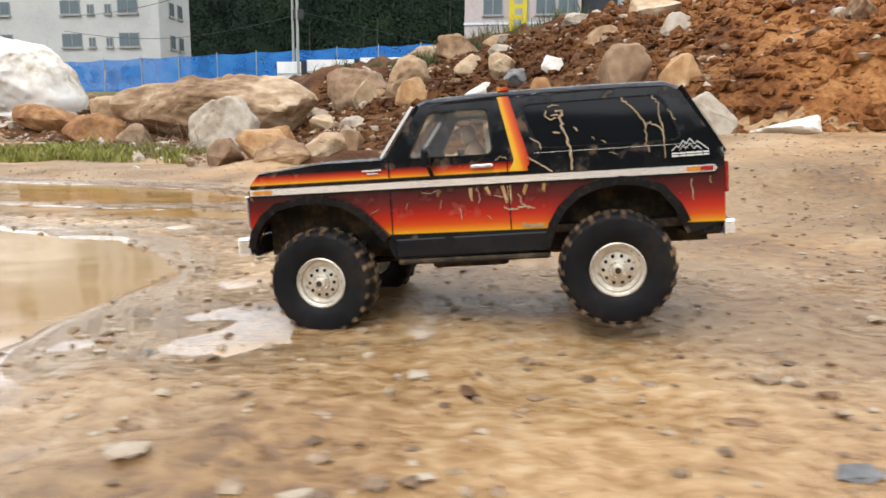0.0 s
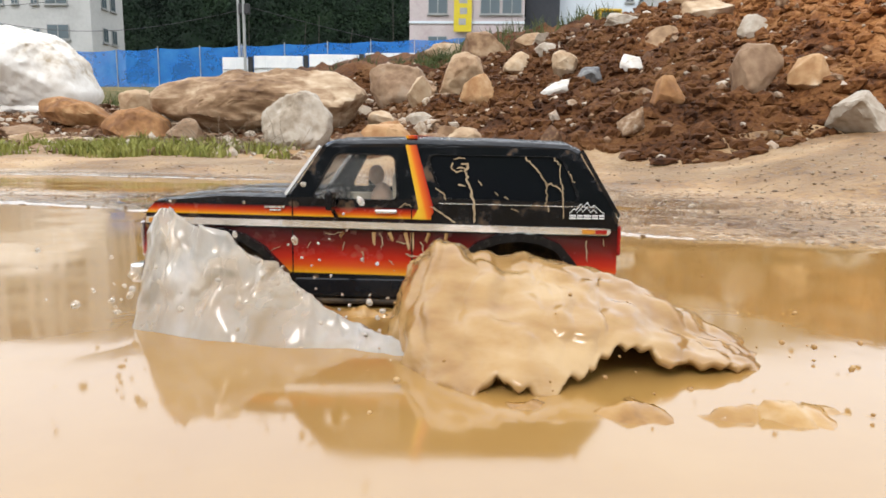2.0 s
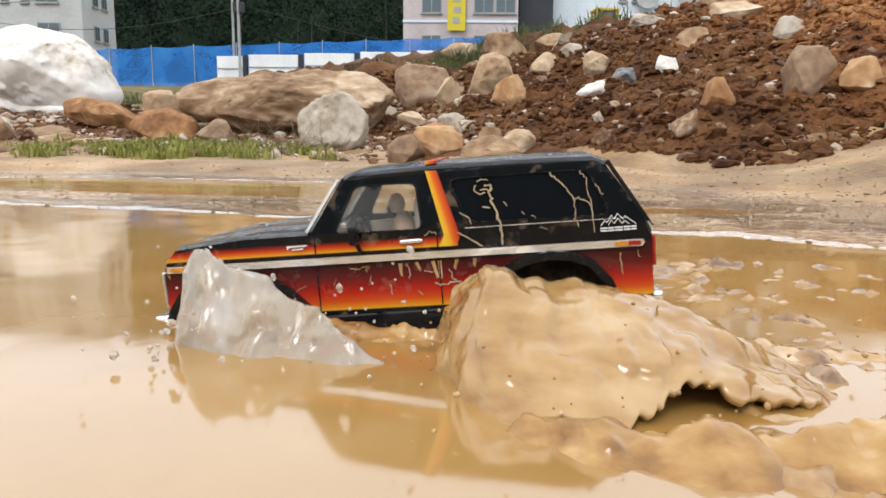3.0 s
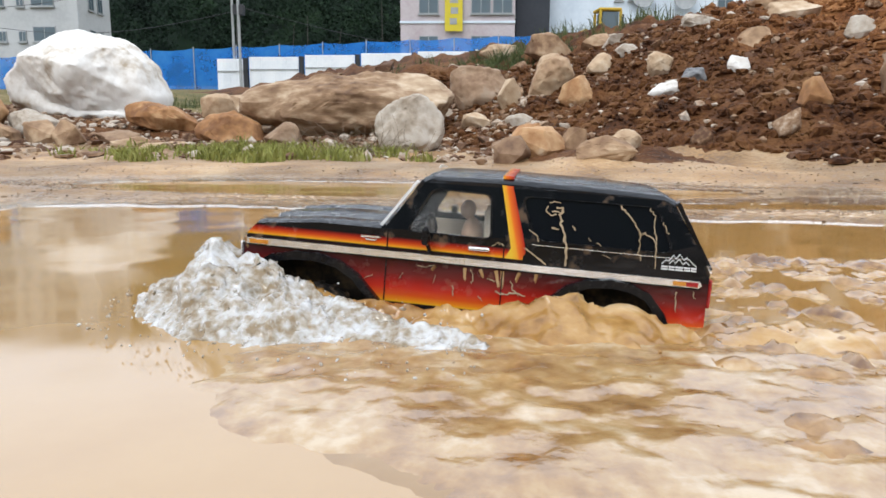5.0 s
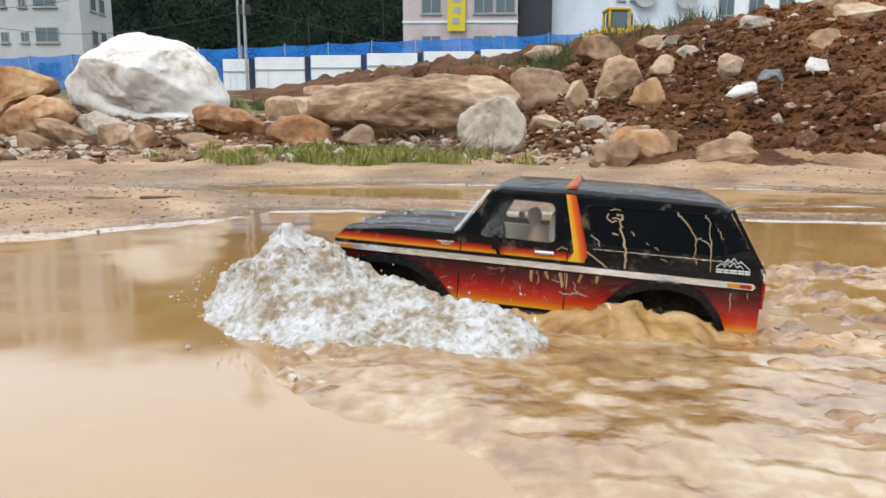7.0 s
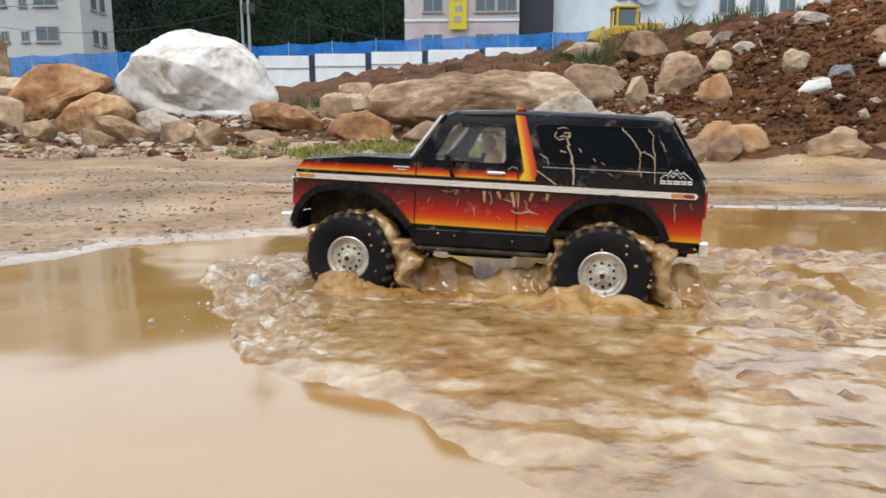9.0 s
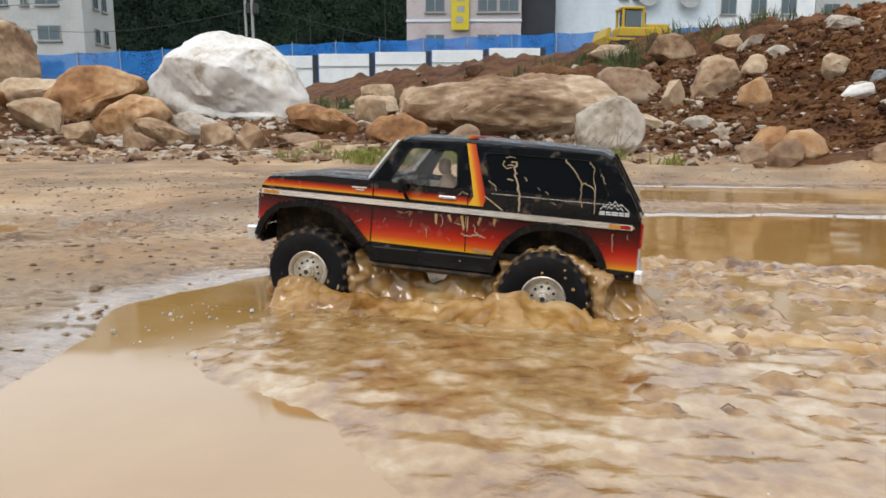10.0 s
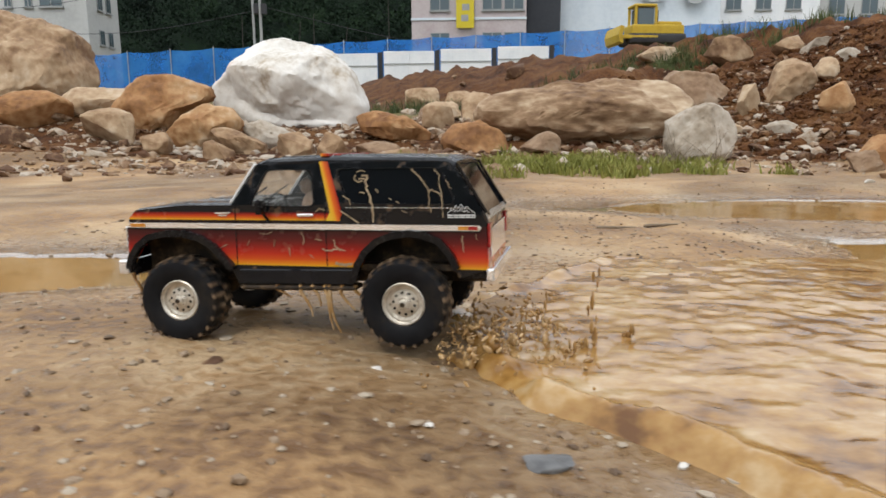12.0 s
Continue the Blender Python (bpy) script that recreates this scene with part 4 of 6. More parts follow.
bm = bmesh.new()
r2 = random.Random(12)
for k in range(60):
    x, y = -2.75 + r2.gauss(0, .22), 3.75 + r2.gauss(0, .18)
    p = Vector((x, y, gz(x, y) - .01))
    d = Vector((r2.gauss(0, .8), r2.gauss(0, .5), r2.uniform(.2, 1.3))).normalized()
    for s in range(3):
        q = p + d * r2.uniform(.05, .13)
        tube(bm, p, q, .0028 - .0007 * s, .0023 - .0007 * s, 4)
        p, d = q, (d + Vector((r2.gauss(0, .4), r2.gauss(0, .3), r2.gauss(-.1, .3)))).normalized()
tagged(part("dry_brush", bm, M_TWIG), "tangle of dry brown twigs on the ground", "brush", kind="stuff")


# ---- the far side of the lot ----
def fence():
    top = empty("site_fence", pose(0, 50, 0))
    xs = np.arange(-48, 26, 3.2)
    for k, x in enumerate(xs):
        bm = bmesh.new()
        tube(bm, (x, 0, 3.4), (x, 0, 7.75 + .037 * x), .035, seg=6)
        part("post", bm, M_POLE, top)
        bm = bmesh.new()
        n = 8
        a, b = [], []
        for j in range(n + 1):
            px = x + 3.2 * j / n
            sag = -.12 * math.sin(math.pi * j / n)
            wav = .08 * math.sin(j * 2.3 + k)
            a.append([bm.verts.new((px, .1 + wav, 3.5)), bm.verts.new((px, .1 - wav, 5.4)), bm.verts.new((px, .1 + wav, 7.65 + .037 * px + sag))])
            b.append([bm.verts.new(v.co + Vector((0, .03, 0))) for v in a[-1]])
        for j in range(n):
            for i in range(2):
                bm.faces.new((a[j][i], a[j + 1][i], a[j + 1][i + 1], a[j][i + 1]))
                bm.faces.new((b[j][i], b[j][i + 1], b[j + 1][i + 1], b[j + 1][i]))
        part("net_panel", bm, M_BLUE_NET, top, smooth=180)
    tagged(top, "tall blue netting fence round the building site", "fence")
    hoard = empty("hoarding", pose(0, 48.2, 0))
    x = -21.7
    k = 0
    while x < 1.6:
        w = 4.0
        e = min(x + w - .45, 1.9)
        z0 = 4.45 + .03 * (x + 20)
        x0 = max(x, -20.0)
        bm = box(bmesh.new(), (x0, -.05, z0 - 1.2), (e, .05, z0 + 1.45), .02)
        p = part("panel", bm, M_PANEL, hoard)
        for s in range(1, 4):
            px = x0 + (e - x0) * s / 4
            part("rib", box(bmesh.new(), (px - .03, -.09, z0 - 1.2), (px + .03, -.053, z0 + 1.45), .01), M_PANEL, p)
        part("rail", box(bmesh.new(), (x0, -.13, z0 + .55), (e, -.094, z0 + .62), .01), M_POLE, p)
        part("post", box(bmesh.new(), (e + .05, -.12, z0 - 1.2), (e + .36, .12, z0 + 1.5), .02), M_POST, hoard)
        x += w
        k += 1
    tagged(hoard, "row of white site panels between dark posts", "hoarding")


def window_unit(parent, x0, x1, z0, z1, y, side=False):
    """Framed two-pane window set in a wall that faces the camera, or sideways."""
    def q(bm, a, b):
        return box(bm, (y + a[1], a[0], a[2]), (y + b[1], b[0], b[2])) if side else box(bm, (a[0], y + a[1], a[2]), (b[0], y + b[1], b[2]))
    s = 1 if side else -1
    lo, hi = (min(s * .02, s * .10), max(s * .02, s * .10))
    win = part("window", q(bmesh.new(), (x0, lo, z0), (x1, hi, z1)), M_POLE, parent)
    mid = (x0 + x1) / 2
    l2, h2 = min(s * .105, s * .13), max(s * .105, s * .13)
    for a, b in ((x0 + .08, mid - .05), (mid + .05, x1 - .08)):
        part("pane", q(bmesh.new(), (a, l2, z0 + .08), (b, h2, z1 - .08)), M_PANE, win)
    l3, h3 = min(s * .02, s * .24), max(s * .02, s * .24)
    part("sill", q(bmesh.new(), (x0 - .1, l3, z0 - .16), (x1 + .1, h3, z0 - .02)), M_POLE, win)


def building(name, lo, hi, mat, label, rows, cols, win=(1.9, 1.3), start=None, side_cols=0, storey=3.3, band=None):
    b = empty(name, pose(lo[0], lo[1], 0))
    W, D = hi[0] - lo[0], hi[1] - lo[1]
    part("wall", box(bmesh.new(), (0, 0, lo[2]), (W, D, hi[2]), .05), mat, b)
    part("roof", box(bmesh.new(), (-.2, -.2, hi[2]), (W + .2, D + .2, hi[2] + .5), .05), M_POLE, b)
    for r in range(rows):
        z = lo[2] + start + r * storey
        for c in cols:
            c, w = c if isinstance(c, tuple) else (c, win[0])
            window_unit(b, c, c + w, z, z + min(win[1], w * 1.3), 0)
        for s in range(side_cols):
            yy = 2 + s * (D - 3) / max(1, side_cols)
            window_unit(b, yy, yy + 1.0, z, z + win[1], W, side=True)
        if band:
            part("ledge", box(bmesh.new(), (-.05, -.12, z - 1.0), (W + .05, -.01, z - .75)), band, b)
    return tagged(b, label, "building")


fence()
building("apartment_block", (-66, 70, 3), (-42.2, 76.5, 22.4), M_CONCRETE, "pale grey rendered apartment block with square windows", 5,
         [3.5, 12.1, (15.35, .8), (17.45, .8), 19.0], win=(2.4, 1.5), start=3.6, side_cols=2, storey=3.5)
rb = building("office_building", (-9.6, 75, 4), (2.7, 88, 20), M_PINK_WALL, "pinkish tiled low building with wide windows", 4,
              [2.0, 7.6, 9.9], win=(2.1, 1.7), start=5.6, side_cols=2, storey=4.0, band=M_PALE_WALL)
ban = empty("banner", pose(-3.85, 74.5, 11.7))
part("cloth", box(bmesh.new(), (-.95, -.03, 0), (.95, .03, 9), .01), M_BANNER, ban)
for k in range(7):
    part("writing_bar", box(bmesh.new(), (-.42 + .1 * (k % 2), -.06, .7 + k * 1.1), (.46 - .12 * (k % 3 == 0), -.034, 1.35 + k * 1.1)), M_POLE, ban)
tagged(ban, "long yellow banner hanging on a facade", "banner")
building("dark_shed", (2.9, 77, 4), (6.6, 84, 22), M_DARK_WALL, "narrow dark grey building", 1, [], start=6)
building("round_window_building", (6.8, 80, 4), (25, 92, 20), M_PALE_WALL, "pale blue-grey clad building", 3, [7.4, 8.9], win=(.9, 2.2), start=7.2, side_cols=0, storey=4.6)
building("white_house", (26, 84, 6), (38, 94, 24), M_PANEL, "white house with dark windows", 4, [1, 4.5, 8], win=(1.8, 1.9), start=5, storey=3.8)
building("white_house", (40, 88, 6), (56, 98, 25), M_CONCRETE, "pale house with dark windows", 4, [1, 5, 9, 12.5], win=(2.0, 1.9), start=5, storey=3.8)


def disc_sign(x, z):
    d = empty("satellite_dish", pose(x, 79.4, z))
    bm = bmesh.new()
    lathe(bm, [(.02, 0), (.9, -.12), (1.3, -.35), (1.3, -.30), (.9, -.06), (.02, .06)], 20)
    part("dish", bm, M_POLE, d, smooth=40)
    part("arm", tube(bmesh.new(), (0, -.02, 0), (0, .55, -.4), .05), M_POST, d)
    tagged(d, "grey dish fixed to a facade", "dish")


disc_sign(17.2, 16.2), disc_sign(21.8, 16.0)


def pole(x, y, z0, h, r, label):
    p = empty("utility_pole", pose(x, y, z0))
    part("shaft", tube(bmesh.new(), (0, 0, 0), (0, 0, h), r, r * .7, 12), M_POLE, p, smooth=40)
    part("cross_arm", box(bmesh.new(), (-1.1, -.08, h - 1.2), (1.1, .08, h - 1.0), .02), M_POLE, p)
    part("junction_box", box(bmesh.new(), (.1, -.25, h * .33), (.45, .1, h * .33 + .7), .04), M_POST, p)
    tagged(p, label, "pole")


pole(-19.0, 48.9, 3, 18, .10, "grey concrete utility pole")
pole(-18.0, 47.2, 3, 17, .11, "slim grey utility pole")
for k, (z0, z1) in enumerate(((11.5, 14.2), (13, 15.2), (10.2, 9.4))):
    bm = bmesh.new()
    prev = None
    for j in range(25):
        u = j / 24
        p = Vector((-46 + 28 * u, 60 - 11 * u, z0 + (z1 - z0) * u - 1.2 * math.sin(math.pi * u)))
        if prev:
            tube(bm, prev, p, .022, seg=4)
        prev = p
    for j in range(25):
        u = j / 24
        p = Vector((-18 + 26 * u, 49 + 22 * u, z1 + (1 - k * .4) * u - 1.5 * math.sin(math.pi * u)))
        tube(bm, prev, p, .022, seg=4)
        prev = p
    tagged(part("power_cable", bm, M_POST), "thin power cable strung between poles", "cable")


def digger():
    d = empty("bulldozer", pose(5.0, 35, 4.75, 0, 0, 8) @ Matrix.Diagonal((.85, .85, .85, 1)))
    part("hull", box(bmesh.new(), (-1.0, -.7, .5), (2.2, .7, 1.15), .1, 2), M_YELLOW, d, "yellow hull")
    part("hood", box(bmesh.new(), (.6, -.55, 1.1), (2.1, .55, 1.35), .08, 2), M_YELLOW, d)
    for y in (-.75, .75):
        part("track", box(bmesh.new(), (-1.3, y - .2, 0), (2.3, y + .2, .62), .25, 3), M_POST, d, "dark steel track")
    cabin = part("cab", box(bmesh.new(), (-.85, -.6, 2.15), (.55, .6, 2.32), .05), M_YELLOW, d)
    for x in (-.8, .42):
        for y in (-.52, .52):
            part("pillar", box(bmesh.new(), (x, y - .07, 1.1), (x + .14, y + .07, 2.16), .02), M_YELLOW, cabin)
    part("cab_glass", box(bmesh.new(), (-.6, -.5, 1.16), (.38, .5, 2.1), .02), M_PANE, cabin)
    part("exhaust", tube(bmesh.new(), (.9, .2, 1.3), (.9, .2, 2.1), .05), M_POST, d)
    bm = bmesh.new()
    prism(bm, [(-1.9, .1), (-1.7, .0), (-1.75, .5), (-1.65, .95), (-1.85, 1.0), (-2.0, .5)], -1.2, 1.2)
    part("blade", bm, M_YELLOW, d, "curved dozer blade")
    part("push_arm", box(bmesh.new(), (-1.75, -.95, .3), (.5, -.8, .5), .03), M_YELLOW, d)
    tagged(d, "yellow bulldozer parked behind the soil mound", "bulldozer")


digger()
bm = bmesh.new()
bmesh.ops.create_icosphere(bm, subdivisions=3, radius=.45)
for v in bm.verts:
    v.co.z *= .9
barrel = part("orange_drum", bm, M_ORANGE, smooth=180)
barrel.matrix_basis = pose(11.4, 40, 5.55)
tagged(barrel, "orange plastic drum behind the mound", "drum")


def forest():
    """The wooded hillside: a steep bank covered in leaf clumps."""
    g = np.random.default_rng(21)
    k = 2600
    cx, cu = g.uniform(-75, 60, k), g.random(k)
    cr = g.uniform(.8, 2.2, k)
    n = 130000
    i = g.integers(0, k, n)
    d = g.normal(0, 1, (n, 3))
    d /= np.linalg.norm(d, axis=1)[:, None]
    d *= (cr[i] * g.uniform(.55, 1.05, n))[:, None]
    c = np.stack([cx[i], 96 + 24 * cu[i], 5 + 30 * cu[i] + 4 * fbm(cx[i], cx[i] * 0 + 3, .08, 3, 61)], -1) + d
    s = g.uniform(.12, .34, n)
    a, b = g.normal(0, 1, (n, 3)), g.normal(0, 1, (n, 3))
    a /= np.linalg.norm(a, axis=1)[:, None]
    b -= a * (a * b).sum(1)[:, None]
    b /= np.linalg.norm(b, axis=1)[:, None]
    a, b = a * s[:, None], b * (s * .6)[:, None]
    v = np.stack([c - a, c + b * .9 - a * .1, c + a, c - b], 1)
    me = bpy.data.meshes.new("forest")
    me.from_pydata(v.reshape(-1, 3).tolist(), [], np.arange(4 * n).reshape(n, 4).tolist())
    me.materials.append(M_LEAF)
    tagged(new("forest", me), "dark green wooded hillside", "forest", kind="stuff")
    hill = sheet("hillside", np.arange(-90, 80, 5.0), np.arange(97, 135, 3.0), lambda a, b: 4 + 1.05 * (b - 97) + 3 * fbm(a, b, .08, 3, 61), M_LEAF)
    tagged(hill, "dark wooded slope", "hill", kind="structure")
    bm = bmesh.new()
    for k in range(16):
        x = g.uniform(-42, 14)
        h = g.uniform(8, 15)
        tube(bm, (x, 95, 5), (x + g.normal(0, .8), 95.5, 5 + h), .10, .04, 5)
    tagged(part("forest_trunks", bm, M_TRUNK), "slim grey trunks at the wood's edge", "trees", kind="stuff")

    # added out of view behind the camera: keeps low sky out of reflections
    back = sheet("unseen_sky_blocker", np.arange(-160, 160, 6.0), np.arange(-90, -30, 4.0), lambda a, b: .1 - .48 * (b + 34) * (b < -34) + 1.2 * fbm(a, b, .06, 3, 67) * (b < -38), M_LEAF)
    tagged(back, "unseen dark slope added to block low sky light", "hill", kind="structure")


forest()


# ---- the toy truck; its nose points to -x, its wheels stand on z = 0 ----
def tumble(bm):
    """Leans the cab's sides inwards above the belt line."""
    for v in bm.verts:
        if v.co.z > .18:
            v.co.y *= 1 - (v.co.z - .18) * 1.15
    return bm


def loft(bm, sections):
    rows = [[bm.verts.new(p) for p in s] for s in sections]
    k = len(rows[0])
    for a, b in zip(rows, rows[1:]):
        for j in range(k):
            bm.faces.new((a[j], a[(j + 1) % k], b[(j + 1) % k], b[j]))
    bm.faces.new(rows[0])
    bm.faces.new(rows[-1][::-1])
    return bm


def slab(bm, a, b, y0, y1, thick):
    """A plate spanned between two (x, z) points across y."""
    d = Vector((b[0] - a[0], b[1] - a[1]))
    n = Vector((d.y, -d.x)).normalized() * thick
    prof = [a, b, (b[0] + n.x, b[1] + n.y), (a[0] + n.x, a[1] + n.y)]
    return loft(bm, [[(x, y, z) for x, z in prof] for y in (y0, y1)])


REAR_ARCH = [(.220, .100), (.213, .116), (.199, .133), (.182, .140), (.164, .1425), (.142, .140), (.123, .133), (.107, .119), (.098, .104), (.091, .083)]
FRONT_ARCH = [(-.083, .098), (-.096, .112), (-.110, .127), (-.128, .138), (-.151, .1435), (-.176, .1435), (-.200, .139), (-.216, .128), (-.226, .114), (-.231, .098)]
SIDE = ([(-.237, .100), (-.236, .150), (-.233, .168), (-.222, .1795), (-.150, .1855), (-.0785, .1845), (-.0415, .235), (-.030, .2405), (.212, .2345), (.2235, .228),
         (.246, .192), (.2615, .165), (.2615, .100), (.226, .089)] + REAR_ARCH + [(.089, .0795), (-.0745, .0785)] + FRONT_ARCH)
DOOR_WINDOW = rounded([(-.0525, .1845), (-.027, .2295), (.0335, .2280), (.0365, .1825)], .007)
REAR_GLASS = rounded([(.0675, .2290), (.085, .1850), (.2225, .1825), (.2035, .2270)], .010)
LEVEL = -.015


def band(poly):
    return [(x, z + LEVEL * x) for x, z in poly]


def flare(arch, width=.0085):
    out = []
    for i, p in enumerate(arch):
        a, b = Vector(arch[max(0, i - 1)]), Vector(arch[min(len(arch) - 1, i + 1)])
        t = (b - a).normalized()
        out.append(Vector(p) + Vector((t.y, -t.x)) * -width)
    inner = [Vector(p) for p in arch]
    c = sum(inner, Vector((0, 0))) / len(inner)
    if (out[4] - c).length < (inner[4] - c).length:
        out = [p * 2 - q for p, q in zip(inner, out)]
    return [tuple(p) for p in inner] + [tuple(p) for p in out[::-1]]


def wheel():
    w = empty("wheel")
    R, B = .0588, .0225
    prof = [(.0270, -.017), (.0315, -.0205), (.042, -.0225), (.050, -.0222), (.0545, -.0205), (.0560, -.017), (.0563, 0), (.0560, .017), (.0545, .0205), (.050, .0222),
            (.042, .0225), (.0315, .0205), (.0270, .017)]
    bm = lathe(bmesh.new(), prof, 48)
    tyre = part("tyre", bm, M_TYRE, w, "black rubber off-road tyre", smooth=50)
    bm = bmesh.new()
    n = 22
    for i in range(n):
        for side in (-1, 1):
            a = 2 * math.pi * (i + (.5 if side > 0 else 0)) / n
            for k, (y0, y1, r0, r1, wd) in enumerate(((.0005, .0105, .0555, .0590, .0062), (.0095, .0228, .0520, .0586, .0052))):
                m = Matrix.Rotation(-a, 4, "Y") @ Matrix.Rotation(side * .35, 4, "X")
                vs = [Vector((r, side * y, wd * s * (.8 if r > .057 else 1))) for r in (r0, r1) for y in (y0, y1) for s in (-.5, .5)]
                if k:
                    vs[6].x -= .002
                    vs[7].x -= .002
                v = [bm.verts.new(Matrix.Rotation(-a, 4, "Y") @ p) for p in vs]
                for f in ((0, 1, 3, 2), (4, 6, 7, 5), (0, 4, 5, 1), (2, 3, 7, 6), (0, 2, 6, 4), (1, 5, 7, 3)):
                    bm.faces.new([v[q] for q in f])
    part("tread", bm, M_MUDDY_TYRE, tyre, "chunky tread lugs smeared with mud")
    rim_prof = [(.0315, .017), (.0315, -.0185), (.0300, -.0195), (.0288, -.0175), (.0270, -.0165), (.0255, -.0130), (.0205, -.0115), (.0195, -.0135), (.0105, -.0150),
                (.0100, -.0175), (.0070, -.0180), (.0068, -.0215), (.0040, -.0225), (.0003, -.0225), (.0003, -.004), (.026, -.004), (.029, .017)]
    rim = part("rim", lathe(bmesh.new(), [(r * .88, y) for r, y in rim_prof], 40), M_RIM, w, "cream painted steel wheel", smooth=35)
    for i in range(10):
        a = 2 * math.pi * i / 10
        p = Vector((.0139 * math.cos(a), 0, .0139 * math.sin(a)))
        part("hole", tube(bmesh.new(), p + Vector((0, -.0146, 0)), p + Vector((0, -.0120, 0)), .0019, seg=8), M_PLASTIC, rim)
    for i in range(5):
        a = 2 * math.pi * (i + .5) / 5
        p = Vector((.0076 * math.cos(a), 0, .0076 * math.sin(a)))
        part("lug_nut", tube(bmesh.new(), p + Vector((0, -.0188, 0)), p + Vector((0, -.0165, 0)), .0011, seg=6), M_CHROME, rim)
    part("hub_cap", tube(bmesh.new(), (0, -.0236, 0), (0, -.0220, 0), .0032, seg=10), M_CHASSIS, rim, "small dark hub cap")
    return w


def truck():
    t = empty("toy_truck")
    for s in (-1, 1):
        y = s * .1
        body = part("body_side", tumble(prism(bmesh.new(), SIDE, y, y - s * .004, [DOOR_WINDOW, REAR_GLASS])), M_LIVERY, t, "black side with red, orange and yellow sunset bands")
        part("door_window", tumble(prism(bmesh.new(), [(x * 1.0, z) for x, z in DOOR_WINDOW], y - s * .0020, y - s * .0030)), M_CLEAR, t, "clear wet door window").visible_shadow = False
        part("rear_side_window", tumble(prism(bmesh.new(), REAR_GLASS, y - s * .0012, y - s * .0028)), M_TINT, t, "dark tinted window with mud runs")
        for loop, w in ((DOOR_WINDOW, .0022), (REAR_GLASS, .0026)):
            c = sum((Vector(p) for p in loop), Vector((0, 0))) / len(loop)
            big = [tuple(c + (Vector(p) - c) * (1 + w / (Vector(p) - c).length)) for p in loop]
            part("window_seal", tumble(prism(bmesh.new(), big, y + s * .0007, y - s * .001, [loop])), M_PLASTIC, t)
        part("chrome_stripe", prism(bmesh.new(), band([(-.233, .1527), (-.2325, .1597), (.252, .1597), (.255, .1562), (.252, .1527)]), y + s * .0022, y + s * .0002), M_CHROME, t, "bright chrome side moulding")
        part("stripe_edge", prism(bmesh.new(), band([(-.233, .1512), (-.233, .1526), (.254, .1526), (.253, .1512)]), y + s * .0018, y + s * .0002), M_PLASTIC, t, "thin black moulding edge")
        part("crease", tumble(prism(bmesh.new(), [(.0800, .1795), (.0800, .1803), (.2400, .1778), (.2400, .1770)], y + s * .0007, y + s * .0001)), M_CHROME, t)
        for k, (arch, nm) in enumerate(((FRONT_ARCH, "front"), (REAR_ARCH, "rear"))):
            part("fender_flare", prism(bmesh.new(), flare(arch), y + s * .0085, y - s * .003), M_PLASTIC, t, "black plastic wheel arch flare")
        part("marker_lamp", prism(bmesh.new(), band([(-.229, .1541), (-.2285, .1583), (-.2075, .1583), (-.2075, .1541)]), y + s * .0036, y + s * .0023), M_AMBER, t, "amber side marker")
        part("marker_lamp", prism(bmesh.new(), band([(.226, .1541), (.226, .1583), (.2385, .1583), (.2385, .1541)]), y + s * .0036, y + s * .0023), M_AMBER, t, "amber side marker")
        part("marker_lamp", prism(bmesh.new(), band([(.239, .1541), (.239, .1583), (.2505, .1583), (.2505, .1541)]), y + s * .0036, y + s * .0023), M_RED_LENS, t, "dark red side marker")
        part("door_seam", prism(bmesh.new(), [(-.0745, .104), (-.0757, .104), (-.0742, .1835), (-.073, .1835)], y + s * .0006, y + s * .0001), M_PLASTIC, t)
        part("door_seam", prism(bmesh.new(), [(.0512, .104), (.0524, .104), (.0524, .1805), (.0512, .1805)], y + s * .0006, y + s * .0001), M_PLASTIC, t)
        part("door_handle", box(bmesh.new(), (.014, min(y, y + s * .004), .1690), (.037, max(y, y + s * .004), .1728), .0012), M_CHROME, t, "chrome door handle")
        part("badge", box(bmesh.new(), (-.103, min(y, y + s * .0012), .1735), (-.082, max(y, y + s * .0012), .1755)), M_CHROME, t)
        part("badge", box(bmesh.new(), (-.098, min(y, y + s * .0012), .1705), (-.086, max(y, y + s * .0012), .1722)), M_CHROME, t)
        roofband = [(.0450, .2392), (.0565, .2388), (.0735, .1785), (.0745, .1705), (.0700, .1628), (.0530, .1632), (.0590, .1745)]
        part("roof_stripe", tumble(prism(bmesh.new(), roofband, y + s * .0008, y - s * .0005)), M_STRIPE, t, "slanted yellow to red stripe")
        part("sill_step", box(bmesh.new(), (-.072, min(s * .070, s * .101), .0715), (.090, max(s * .070, s * .101), .0775), .002), M_CHASSIS, t, "mud-caked sill guard")
        part("sill_cover", box(bmesh.new(), (-.073, min(s * .098, s * .1018), .0795), (.089, max(s * .098, s * .1018), .0995), .0015), M_BLACK, t, "glossy black sill panel")
        m = part("side_mirror", box(bmesh.new(), (-.0330, min(s * .106, s * .126), .1735), (-.0255, max(s * .106, s * .126), .1925), .003, 2), M_PLASTIC, t, "black door mirror")
        part("mirror_arm", tube(bmesh.new(), (-.027, s * .099, .163), (-.029, s * .113, .176), .0022, seg=6), M_PLASTIC, m)
        part("inner_panel", box(bmesh.new(), (-.072, min(s * .086, s * .0945), .10), (.086, max(s * .086, s * .0945), .176)), M_SEAT, t)
        part("wheel_well", box(bmesh.new(), (-.232, min(s * .055, s * .060), .085), (-.078, max(s * .055, s * .060), .165)), M_CHASSIS, t)
